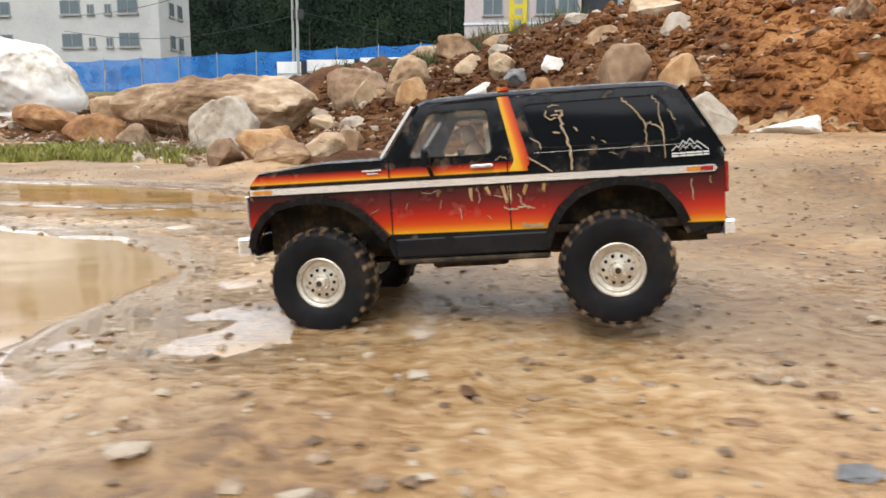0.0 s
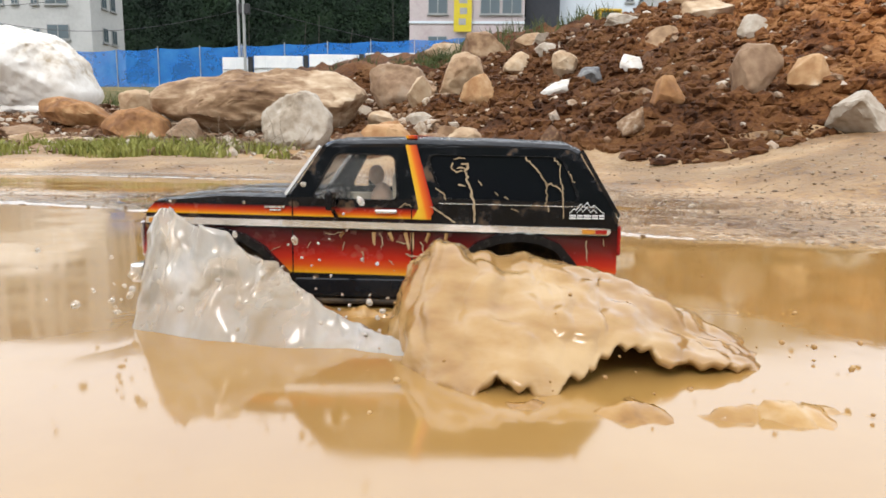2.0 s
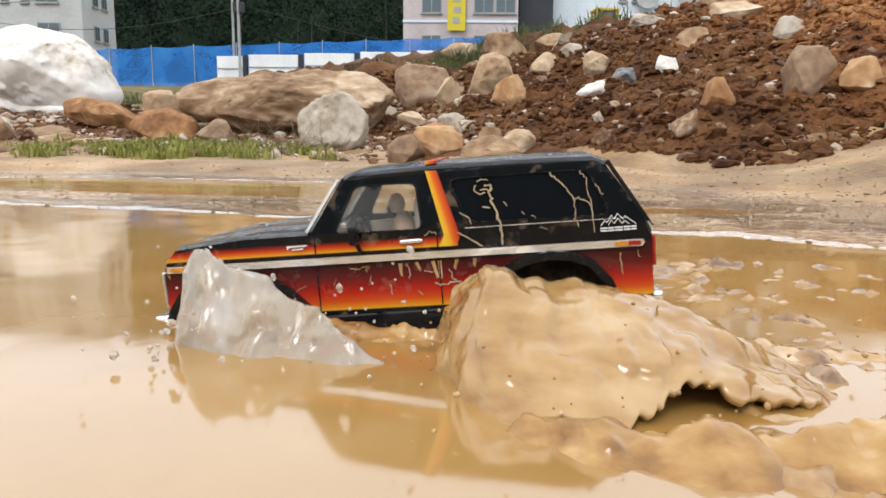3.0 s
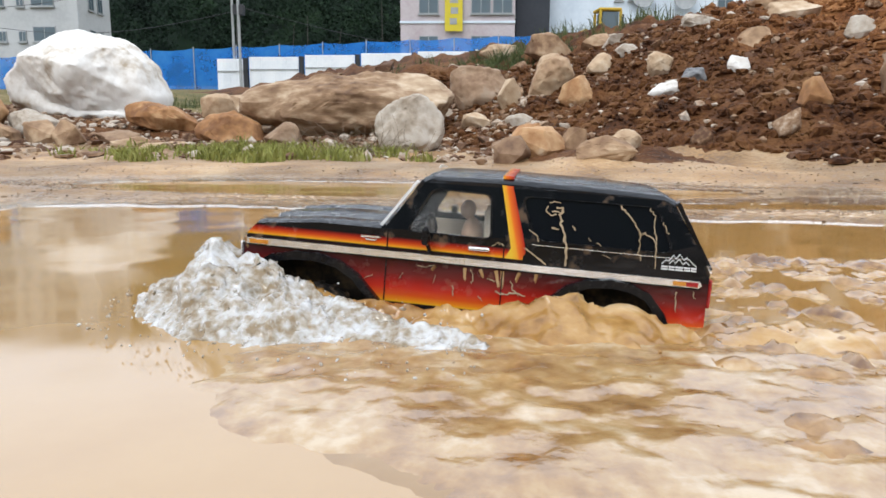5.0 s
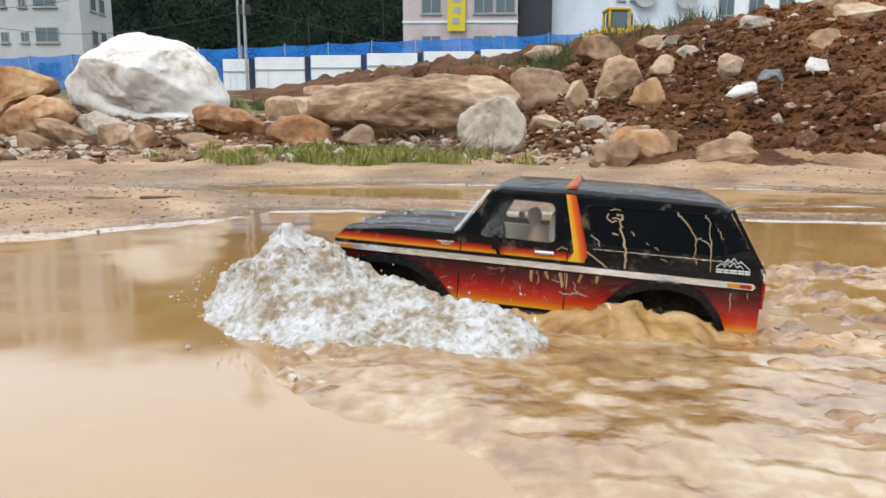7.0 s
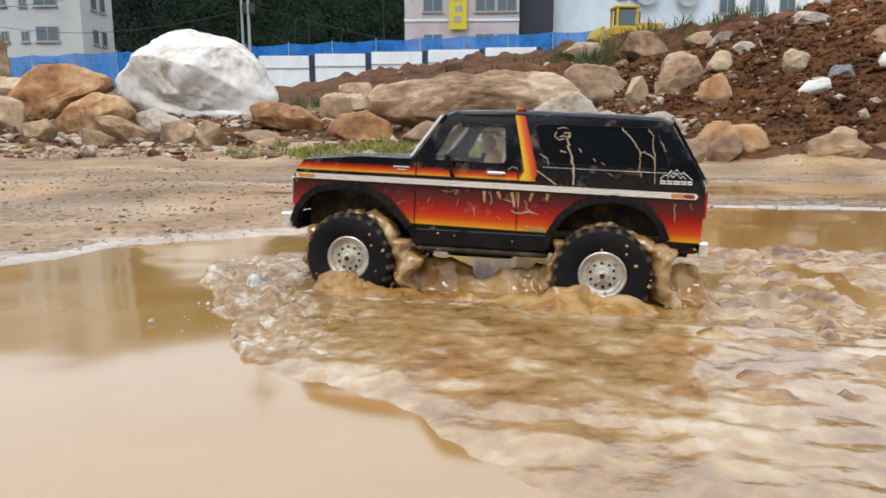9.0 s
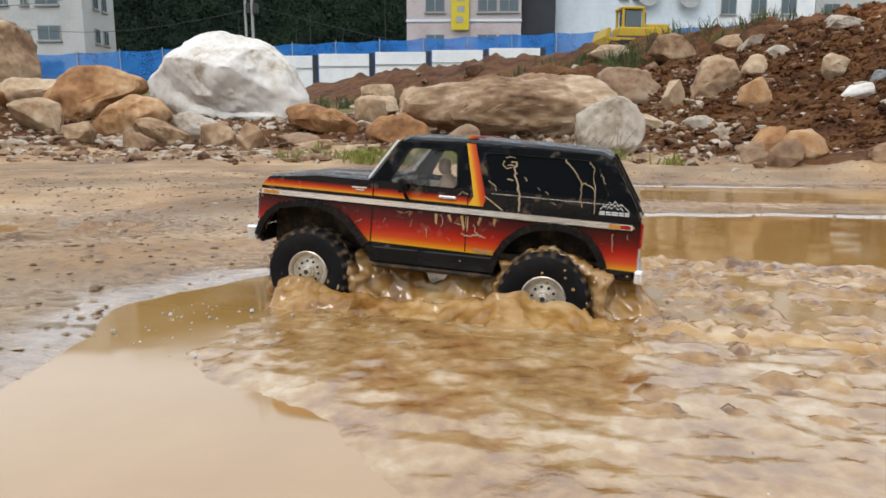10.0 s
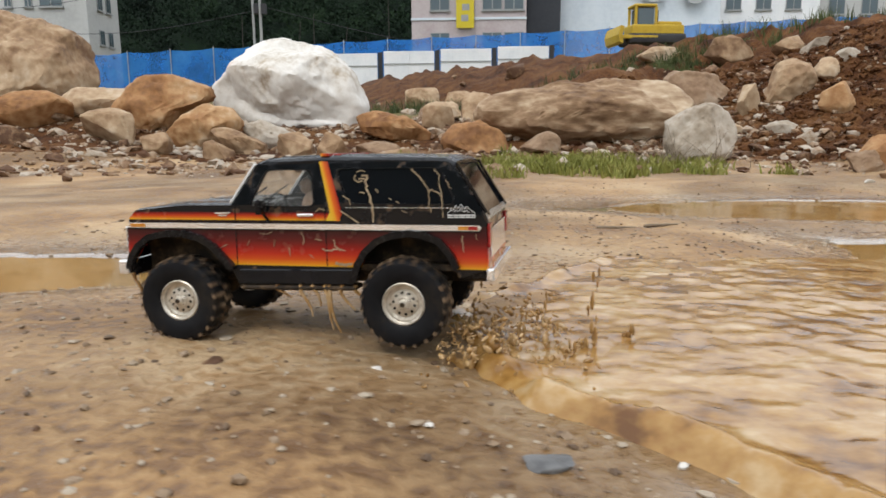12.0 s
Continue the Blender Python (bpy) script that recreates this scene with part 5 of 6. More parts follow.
        part("wheel_well", box(bmesh.new(), (.088, min(s * .055, s * .060), .085), (.222, max(s * .055, s * .060), .165)), M_CHASSIS, t)
        part("wheel_well_top", box(bmesh.new(), (.088, min(s * .06, s * .0955), .146), (.224, max(s * .06, s * .0955), .150)), M_CHASSIS, t)
        part("wheel_well_top", box(bmesh.new(), (-.234, min(s * .06, s * .0955), .146), (-.080, max(s * .06, s * .0955), .150)), M_CHASSIS, t)
        # mountain emblem over the tail
        for ridge_line in ([(.213, .1708), (.2175, .1755), (.2195, .1738), (.2240, .1805), (.2265, .1768), (.2300, .1818), (.2345, .1762), (.2370, .1790), (.2475, .1702)],
                           [(.2205, .1712), (.2240, .1758), (.2262, .1722), (.2300, .1770), (.2340, .1718), (.2368, .1745), (.2405, .1710)]):
            up = [(x, z + .0009) for x, z in ridge_line]
            part("emblem", tumble(prism(bmesh.new(), ridge_line + up[::-1], y + s * .0012, y)), M_DECAL, t, "white mountain outline emblem")
        for z in (.1680, .1655):
            for a, b in ((.213, .2195), (.2205, .226), (.227, .2345), (.2355, .2415), (.2425, .2475)):
                part("writing_bar", prism(bmesh.new(), [(a, z), (b, z - .0002), (b, z + .0014), (a, z + .0016)], y + s * .0012, y), M_DECAL, t)

    # bonnet, grille, windscreen, roof, tail
    prof = [(-.2365, .150), (-.2345, .168), (-.2235, .1805), (-.150, .1870), (-.0765, .1865), (-.0765, .150)]
    secs = []
    for y, dz in ((-.0962, -.003), (-.090, .0005), (-.066, .0015), (-.060, -.0015), (-.030, -.0012), (-.024, .0016), (.024, .0016), (.030, -.0012), (.060, -.0015), (.066, .0015), (.090, .0005), (.0962, -.003)):
        secs.append([(x, y, z + (dz if z > .16 else 0)) for x, z in prof])
    part("bonnet", loft(bmesh.new(), secs), M_WET_BLACK, t, "wet glossy black bonnet", smooth=40)
    g = part("grille", box(bmesh.new(), (-.2385, -.094, .112), (-.2340, .094, .162), .002), M_PLASTIC, t, "black grille")
    for k in range(5):
        part("grille_bar", box(bmesh.new(), (-.2410, -.058, .121 + k * .008), (-.2386, .058, .124 + k * .008)), M_CHROME, g)
    for s in (-1, 1):
        h = part("headlight", lathe(bmesh.new(), [(.001, -.0030), (.010, -.0022), (.0135, 0), (.0135, .004), (.001, .004)], 20), M_LAMP, t, "round clear headlight", smooth=40)
        h.matrix_basis = pose(-.2405, s * .076, .139, 0, 0, -90)
        part("headlight_surround", box(bmesh.new(), (-.2418, min(s * .059, s * .0985), .120), (-.2387, max(s * .059, s * .0985), .1575), .002), M_CHROME, t, "chrome headlight surround")
        part("tail_light", box(bmesh.new(), (.2618, min(s * .080, s * .0985), .128), (.2655, max(s * .080, s * .0985), .158), .001), M_RED_LENS, t, "red tail light")
    part("front_bumper", box(bmesh.new(), (-.2555, -.101, .0905), (-.2400, .101, .1110), .003, 2), M_CHROME, t, "chrome front bumper")
    part("front_valance", box(bmesh.new(), (-.2395, -.095, .0885), (-.232, .095, .111), .002), M_PLASTIC, t)
    part("rear_bumper", box(bmesh.new(), (.2600, -.101, .0850), (.2705, .101, .1020), .003, 2), M_CHROME, t, "chrome rear bumper")
    part("rear_valance", box(bmesh.new(), (.226, -.096, .0870), (.2595, .096, .0990), .002), M_PLASTIC, t)
    part("tailgate", box(bmesh.new(), (.2575, -.096, .100), (.2622, .096, .166), .001), M_LIVERY, t, "tailgate with sunset bands")
    part("tailgate_panel", box(bmesh.new(), (.2624, -.075, .112), (.2640, .075, .150), .001), M_CHROME, t, "brushed tailgate panel")
    part("windscreen", slab(bmesh.new(), (-.0790, .1860), (-.0420, .2360), -.088, .088, .0018), M_CLEAR, t, "clear windscreen with water beads").visible_shadow = False
    part("wiper", tube(bmesh.new(), (-.0815, -.055, .1885), (-.0695, -.01, .2045), .0010, seg=5), M_PLASTIC, t)
    part("wiper", tube(bmesh.new(), (-.0815, .02, .1885), (-.0695, .06, .2045), .0010, seg=5), M_PLASTIC, t)
    part("windscreen_header", slab(bmesh.new(), (-.0480, .2290), (-.0400, .2395), -.0915, .0915, .003), M_BLACK, t)
    for s in (-1, 1):
        for a, b in (((-.0785, .1855), (-.0405, .2375)), ((.2620, .1665), (.2225, .2330))):
            part("pillar", slab(bmesh.new(), a, b, min(s * .0855, s * .0945), max(s * .0855, s * .0945), .0035), M_BLACK, t)
    # sky reflected by the slanting windscreen, put in as white edge strips
    for s in (-1, 1):
        part("windscreen_sky_strip", slab(bmesh.new(), (-.0815, .1862), (-.0435, .2365), min(s * .0880, s * .0950), max(s * .0880, s * .0950), -.0030), M_DECAL, t, "white strip for sky reflected at the windscreen edge")
    part("rear_window", slab(bmesh.new(), (.2595, .1700), (.2235, .2300), -.0855, .0855, -.0018), M_TINT, t, "dark tinted rear window")
    part("tailgate_rail", slab(bmesh.new(), (.2620, .1630), (.2590, .1712), -.0945, .0945, .003), M_CHROME, t)
    secs = []
    for y, dz in ((-.0935, -.0045), (-.090, -.001), (-.080, .0012), (-.070, .0008), (-.045, .0014), (-.040, .0026), (0, .0032), (.040, .0026), (.045, .0014), (.070, .0008), (.080, .0012), (.090, -.001), (.0935, -.0045)):
        secs.append([(x, y, z + (dz if z > .2345 - .02 * x else 0)) for x, z in
                     ((-.0435, .2330), (-.0400, .2400), (-.0280, .2440), (.050, .2450), (.140, .2430), (.210, .2400), (.2230, .2340), (.2200, .2270), (.10, .2300), (0, .2320))])
    part("roof", loft(bmesh.new(), secs), M_WET_BLACK, t, "wet glossy black roof", smooth=40)
    part("roof_band", box(bmesh.new(), (.0450, -.088, .2452), (.0565, .088, .2489), .0005), M_STRIPE, t)
    r3 = random.Random(4)
    bm = bmesh.new()
    for k in range(420):
        on_roof = k % 3 == 0
        x = r3.uniform(-.03, .20) if on_roof else r3.uniform(-.222, -.085)
        y = r3.uniform(-.088, .088)
        z = (.2462 - .02 * abs(x - .05)) if on_roof else .1880 - .0000 + .04 * min(0, x + .15)
        s = r3.uniform(.0007, .0020)
        m = Matrix.Translation((x, y, z)) @ Matrix.Diagonal((s * r3.uniform(.8, 1.9), s, s * .22, 1))
        bmesh.ops.create_icosphere(bm, subdivisions=1, radius=1, matrix=m)
    tagged(part("water_film", bm, M_CLEAR, t, "beaded water on the paint", smooth=180), kind="stuff")

    # cabin
    part("cabin_floor", box(bmesh.new(), (-.078, -.085, .096), (.255, .085, .104)), M_CHASSIS, t)
    part("dashboard", box(bmesh.new(), (-.076, -.084, .150), (-.050, .084, .184), .005, 2), M_PLASTIC, t, "black dashboard")
    part("bulkhead", box(bmesh.new(), (-.0785, -.088, .104), (-.0765, .088, .184)), M_PLASTIC, t)
    part("cargo_cover", box(bmesh.new(), (.060, -.088, .104), (.066, .088, .228)), M_SEAT, t)
    for s in (-1, 1):
        c = s * .042
        seat = part("seat", box(bmesh.new(), (-.020, c - .026, .104), (.036, c + .026, .150), .008, 2), M_SEAT, t, "beige seat")
        bm = box(bmesh.new(), (.026, c - .026, .146), (.046, c + .026, .212), .008, 2)
        part("backrest", bm, M_SEAT, seat)
    st = part("steering_wheel", lathe(bmesh.new(), [(.0145, -.0012), (.0165, -.0012), (.0165, .0012), (.0145, .0012)], 20), M_PLASTIC, t, smooth=60)
    st.matrix_basis = pose(-.040, -.042, .180, 0, 0, 60)
    # under the body
    for s in (-1, 1):
        part("frame_rail", box(bmesh.new(), (-.235, s * .034 - .006, .074), (.255, s * .034 + .006, .088), .001), M_CHASSIS, t)
        for x in (-.156, .156):
            part("shock_absorber", tube(bmesh.new(), (x + .02, s * .060, .062), (x + .035, s * .050, .130), .006, seg=8), M_CHASSIS, t)
    part("gearbox", box(bmesh.new(), (-.050, -.030, .055), (.040, .030, .085), .006, 2), M_CHASSIS, t)
    for x in (-.156, .156):
        part("axle", tube(bmesh.new(), (x, -.095, .0585), (x, .095, .0585), .0075, seg=10), M_CHASSIS, t)
        bm = bmesh.new()
        bmesh.ops.create_uvsphere(bm, u_segments=12, v_segments=8, radius=.017, matrix=Matrix.Translation((x, .02, .0585)))
        part("differential", bm, M_CHASSIS, t, smooth=180)
        part("drive_shaft", tube(bmesh.new(), (x * .3, .01, .068), (x, .02, .06), .004, seg=8), M_CHASSIS, t)

    # mud runs on the near side
    def run(pts, w):
        bm = bmesh.new()
        left, right = [], []
        for i, p in enumerate(pts):
            q = pts[min(i + 1, len(pts) - 1)] if i < len(pts) - 1 else p
            o = pts[i - 1] if i else p
            d = (Vector(q) - Vector(o)).normalized()
            ww = w * (.55 + .7 * r3.random()) * (1 if i < len(pts) - 1 else .5)
            left.append((p[0] - d.y * ww, p[1] + d.x * ww))
            right.append((p[0] + d.y * ww, p[1] - d.x * ww))
        return tumble(prism(bm, left + right[::-1], -.1008, -.1000))

    def ragged(pts):
        out = []
        for (x0, z0), (x1, z1) in zip(pts, pts[1:]):
            for k in range(4):
                u = k / 4
                out.append((x0 + (x1 - x0) * u + r3.gauss(0, .0007), z0 + (z1 - z0) * u + r3.gauss(0, .0005)))
        return out + [pts[-1]]

    runs = [([(.096, .2245), (.101, .2262), (.107, .2245)], .0013), ([(.104, .2205), (.110, .2195), (.107, .213), (.1085, .205), (.112, .196), (.1155, .186), (.117, .172), (.1162, .160)], .0024), ([(.098, .2150), (.103, .2165), (.107, .2145)], .0016),
            ([(.094, .221), (.093, .215), (.097, .212), (.104, .213)], .0014), ([(.168, .226), (.176, .219), (.182, .212), (.186, .205), (.190, .199), (.194, .201), (.203, .196), (.206, .190)], .0014),
            ([(.189, .203), (.190, .193), (.1895, .183), (.192, .172)], .0013), ([(.196, .226), (.202, .219), (.2035, .208), (.205, .196), (.2065, .182), (.207, .165)], .0011),
            ([(.210, .213), (.215, .206), (.217, .201)], .0010), ([(.072, .176), (.082, .170), (.090, .165), (.097, .160)], .0015), ([(.076, .196), (.084, .190), (.087, .183)], .0012),
            ([(.100, .199), (.107, .198)], .0018), ([(.120, .203), (.124, .198)], .0012), ([(.146, .187), (.151, .184)], .0009), ([(.155, .175), (.162, .172)], .0008), ([(.139, .192), (.140, .188)], .0008),
            ([(.018, .148), (.021, .141), (.020, .132)], .0010), ([(-.020, .138), (-.022, .129)], .0009), ([(.062, .140), (.064, .130), (.070, .123)], .0011), ([(.036, .140), (.046, .138)], .0010),
            ([(.046, .126), (.056, .124), (.066, .127), (.078, .124)], .0016), ([(.000, .128), (.001, .117)], .0014), ([(-.098, .128), (-.088, .133)], .0006), ([(-.060, .132), (-.055, .138)], .0005),
            ([(.230, .143), (.232, .134), (.2325, .122)], .0013), ([(.247, .145), (.250, .138)], .0007), ([(-.040, .147), (-.030, .146), (-.022, .149)], .0006), ([(.028, .120), (.033, .115)], .0008),
            ([(.064, .108), (.074, .106), (.086, .107)], .0040), ([(.040, .090), (.060, .093), (.084, .090)], .0042), ([(.052, .176), (.045, .179), (.039, .175)], .0011), ([(.077, .158), (.079, .150)], .0010)]
    for pts, w in runs:
        part("mud_run", run(ragged(pts), w * .5), M_MUD, t)
    one = wheel()
    wheels = []
    for x in (-.156, .156):
        for s in (-1, 1):
            w = one if not wheels else copy_thing(one, Matrix())
            w.parent = t
            w.name = "wheel"
            wheels.append((w, x, s))
    tagged(t, "radio-controlled toy off-roader, black with sunset stripes, mud-spattered", "toy truck")
    return t, wheels


def doll():
    """The little driver: one plain lump."""
    bm = bmesh.new()
    for c, r in (((.012, -.046, .174), (.013, .017, .024)), ((.006, -.046, .206), (.009, .008, .011)), ((-.004, -.056, .168), (.018, .005, .005)), ((.012, -.042, .149), (.02, .017, .012))):
        bmesh.ops.create_uvsphere(bm, u_segments=16, v_segments=10, radius=1, matrix=Matrix.Translation(c) @ Matrix.Diagonal((*r, 1)))
    return tagged(part("doll", bm, M_DOLL, smooth=180), "plain brown doll sitting in the driver's seat", "doll")


TRUCK, WHEELS = truck()
DOLL = doll()


def drive(t):
    """The truck's pose at t, as between the rows of its way."""
    ts = [r[0] for r in DRIVE]
    return [float(np.interp(t, ts, [r[k] for r in DRIVE])) for k in range(1, 7)]


# ---- thrown and churned water: rigid pieces that ride along and rise out of or sink into the puddle ----
def drops(bm, count, spread_, size, seed, stretch=1.6):
    """Loose drops; spread_ gives (x, y, z) from a random source."""
    r = random.Random(seed)
    for _ in range(count):
        p = Vector(spread_(r))
        s = size[0] * (size[1] / size[0]) ** (r.random() ** 2)
        m = Matrix.Translation(p) @ Euler((r.uniform(0, 6), r.uniform(0, 6), 0)).to_matrix().to_4x4() @ Matrix.Diagonal((s, s, s * r.uniform(1, stretch), 1))
        bmesh.ops.create_icosphere(bm, subdivisions=1, radius=1, matrix=m)


def ridge(name, crest, outer, inner, mat, label, amp=.012, nx=110, ny=34, seed=1, jag=.35, hollow=1.7, fine=.35, low=-.04, extra=None, freq=24):
    """A standing wave. crest: (x, y, height); outer and inner: (x, y) of its feet."""
    cx = [c[0] for c in crest]
    off = Vector((seed * 7.3, seed * 3.1, seed * 5.7))
    bm = bmesh.new()
    rows = []
    for i in range(nx):
        x = cx[0] + (cx[-1] - cx[0]) * i / (nx - 1)
        yc, zc = np.interp(x, cx, [c[1] for c in crest]), np.interp(x, cx, [c[2] for c in crest])
        yo = np.interp(x, [c[0] for c in outer], [c[1] for c in outer])
        yi = np.interp(x, [c[0] for c in inner], [c[1] for c in inner])
        env = min(1.0, (i + .2) / (.07 * nx), (nx - 1 - i + .2) / (.09 * nx))
        zc = low + (zc - low) * env ** .6
        zc = zc * (1 + jag * noise.fractal(Vector((x * 22, 0, 0)) + off, 1.0, 2.0, 4))
        row = []
        for j in range(ny):
            v = j / (ny - 1)
            if v < .3:
                s = 1 - v / .3
                y, z = yc + (yi - yc) * s, low + (zc - low) * (1 - s ** 1.3)
            else:
                s = (v - .3) / .7
                y, z = yc + (yo - yc) * s, low + (zc - low) * (1 - s) ** hollow
            p = Vector((x, y, z))
            n = Vector((noise.fractal(p * freq + off, .9, 2.1, 5), noise.fractal(p * freq + off * 1.7, .9, 2.1, 5), noise.fractal(p * freq * .85 + off * 2.3, .9, 2.1, 5)))
            k = amp * env * (.35 + min(1.0, max(0, z) / .05))
            p = p + n * k + Vector((0, 0, fine * amp * noise.noise(p * 120 + off)))
            row.append(bm.verts.new(p))
        rows.append(row)
    for a, b in zip(rows, rows[1:]):
        for j in range(ny - 1):
            bm.faces.new((a[j], a[j + 1], b[j + 1], b[j]))
    if extra:
        extra(bm)
    ob = part(name, bm, mat, smooth=180)
    return tagged(ob, label, "splash", kind="stuff")


def patch(name, xr, yr, height, mat, label, step=.011):
    ob = sheet(name, np.arange(*xr, step), np.arange(*yr, step), height, mat)
    return tagged(ob, label, "splash", kind="stuff")


FRONT_SPLASH = ridge("front_wheel_splash", [(-.225, -.15, .02), (-.205, -.16, .098), (-.175, -.165, .114), (-.135, -.17, .104), (-.09, -.178, .082), (-.04, -.195, .052), (.02, -.22, .024), (.09, -.26, .006), (.14, -.29, -.004)],
                     [(-.225, -.205), (-.165, -.225), (-.05, -.285), (.06, -.32), (.14, -.34)], [(-.225, -.12), (-.05, -.14), (.14, -.22)], M_SHEET,
                     "translucent sheet of muddy water thrown by the front wheel", .0085, 190, 50, 2, .22, 1.1, .2, freq=17,
                     extra=lambda bm: drops(bm, 90, lambda r: (r.uniform(-.26, .05), r.uniform(-.26, -.14), abs(r.gauss(.0, .05)) + .01), (.0012, .0045), 3))


def curl(name, crest, outer, inner, mat, label, seed, extra=None):
    """Water thrown out over a wheel: a sheet that rises, bends over and hangs in torn fingers above a hollow."""
    cx = [c[0] for c in crest]
    off = Vector((seed * 7.3, seed * 3.1, seed * 5.7))
    bm = bmesh.new()
    rows = []
    nx, ny = 170, 46
    for i in range(nx):
        u = i / (nx - 1)
        x = cx[0] + (cx[-1] - cx[0]) * u
        yc, zc = np.interp(x, cx, [c[1] for c in crest]), np.interp(x, cx, [c[2] for c in crest])
        yo = np.interp(x, [c[0] for c in outer], [c[1] for c in outer])
        yi = np.interp(x, [c[0] for c in inner], [c[1] for c in inner])
        zc *= 1 + .16 * noise.fractal(Vector((x * 20, 0, 0)) + off, 1.0, 2.0, 4)
        torn = .78 + .42 * noise.fractal(Vector((x * 13, 1, 0)) + off, 1.0, 2.0, 4) + .40 * noise.noise(Vector((x * 9, 2, 0)) + off)
        torn = min(1.15, max(.36, torn - .22 * float(smooth(.10, .20, x))))
        row = []
        for j in range(ny):
            v = j / (ny - 1)
            if v < .25:
                k = v / .25
                y, z = yi + (yc - yi) * k, -.04 + (zc + .04) * math.sin(k * math.pi / 2)
            else:
                k = (v - .25) / .75 * torn
                y, z = yc + (yo - yc) * k ** .8, zc - (zc + .012) * k ** 1.9
            p = Vector((x, y, z))
            n = Vector((noise.fractal(p * 13 + off, .9, 2.0, 4), noise.fractal(p * 13 + off * 1.7, .9, 2.0, 4), noise.fractal(p * 11 + off * 2.3, .9, 2.0, 4)))
            row.append(bm.verts.new(p + n * (.011 + .016 * max(0, 1 - u / .15)) + Vector((-.02 * max(0, v - .5), 0, .0012 * noise.noise(p * 90 + off)))))
        rows.append(row)
    for a, b in zip(rows, rows[1:]):
        for j in range(ny - 1):
            bm.faces.new((a[j], a[j + 1], b[j + 1], b[j]))
    if extra:
        extra(bm)
    ob = part(name, bm, mat, smooth=180)
    body = ob.modifiers.new("body", "SOLIDIFY")
    body.thickness, body.offset = .006, 0
    return tagged(ob, label, "splash", kind="stuff")


REAR_SPLASH = curl("rear_wheel_splash", [(.040, -.15, .004), (.055, -.155, .075), (.085, -.165, .090), (.13, -.175, .076), (.18, -.18, .072), (.235, -.185, .058), (.285, -.19, .042), (.335, -.2, .018), (.40, -.2, -.012)],
                   [(.040, -.20), (.10, -.33), (.166, -.36), (.267, -.34), (.40, -.31)], [(.040, -.12), (.2, -.11), (.40, -.12)], M_AMBER_WATER,
                   "thick curl of brown water thrown up beside the rear wheel", 5)
LOW_SPLASH = ridge("low_spill", [(.08, -.33, .01), (.15, -.36, .022), (.25, -.37, .02), (.36, -.36, .024), (.5, -.36, .012), (.62, -.34, .004)],
                   [(.08, -.37), (.2, -.47), (.4, -.50), (.62, -.42)], [(.08, -.28), (.3, -.30), (.62, -.28)], M_BOIL, "tumbling fringe of brown water", .014, 130, 34, 8, .5, .9, .2, freq=18,
                   extra=lambda bm: drops(bm, 120, lambda r: (r.uniform(.03, .45), r.uniform(-.38, -.14), abs(r.gauss(0, .03)) + .004), (.0008, .0028), 6))


def froth(count, along, seed):
    def add(bm):
        drops(bm, count, along, (.0006, .0021), seed, 2.4)
    return add


def foam_place(r):
    x = r.uniform(-.40, .02)
    h = float(np.interp(x, [-.40, -.36, -.28, -.205, -.148, -.07, .02], [.0, .03, .052, .062, .036, .016, .006]))
    u = r.random() ** .8
    yo = float(np.interp(x, [-.4, -.28, -.15, .05], [-.20, -.295, -.318, -.33]))
    return (x, -.13 + (yo + .13) * u, h * (1 - u) ** 1.1 + r.uniform(-.004, .006))


BOW_FOAM = ridge("bow_foam", [(-.405, -.10, -.004), (-.35, -.112, .028), (-.28, -.12, .058), (-.232, -.125, .074), (-.185, -.14, .046), (-.13, -.16, .022), (-.06, -.19, .012), (.06, -.22, .005)],
                 [(-.405, -.17), (-.28, -.275), (-.15, -.318), (.06, -.335)], [(-.405, .02), (-.28, .06), (-.262, .03), (-.245, -.105), (-.1, -.12), (.06, -.17)], M_FOAM,
                 "white frothing bow wave pushed ahead of the bumper", .015, 210, 90, 11, .26, 1.15, .35, freq=21, extra=froth(240, foam_place, 12))
SIDE_CHURN = ridge("side_churn", [(-.235, -.11, .022), (-.19, -.12, .052), (-.12, -.125, .044), (-.03, -.13, .016), (.06, -.135, .026), (.12, -.14, .042), (.19, -.14, .032), (.26, -.14, .012), (.34, -.15, .018), (.5, -.16, .012), (.75, -.17, .002)],
                   [(-.235, -.20), (0, -.25), (.2, -.31), (.5, -.36), (.75, -.36)], [(-.235, -.085), (.26, -.085), (.3, .0), (.75, .0)], M_BOIL,
                   "boiling brown water along the truck's flank", .015, 210, 50, 15, .4, 1.1, .25, freq=18)


def wake_height(x, y):
    fade = smooth(.0, .12, x - .16) * smooth(1.35, .95, x) * smooth(-.52 - .12 * (x - .2), -.36, y) * smooth(.50, .30, y)
    amp = .015 * smooth(1.1, .2, x) + .006
    chop = .40 - np.abs(fbm(x, y * 1.3, 15, 5, 71)) * 1.6 + .9 * fbm(x, y * 1.6, 32, 5, 73)
    trough = -.006 * np.exp(-(y / .13) ** 2)
    return amp * chop * fade + trough * fade - .02 * (1 - fade) - .002


WAKE = patch("wake", (.16, 1.36), (-.66, .5), wake_height, M_CHURN, "choppy brown wake behind the truck", .008)


def far_wake_height(x, y):
    fade = smooth(.0, .3, x - .9) * smooth(2.2, 1.7, x) * smooth(-.85, -.5, y) * smooth(.62, .35, y)
    return (.006 * (.40 - np.abs(fbm(x, y, 12, 4, 75)) * 1.4 + .9 * fbm(x, y, 26, 4, 77))) * fade - .02 * (1 - fade) - .001


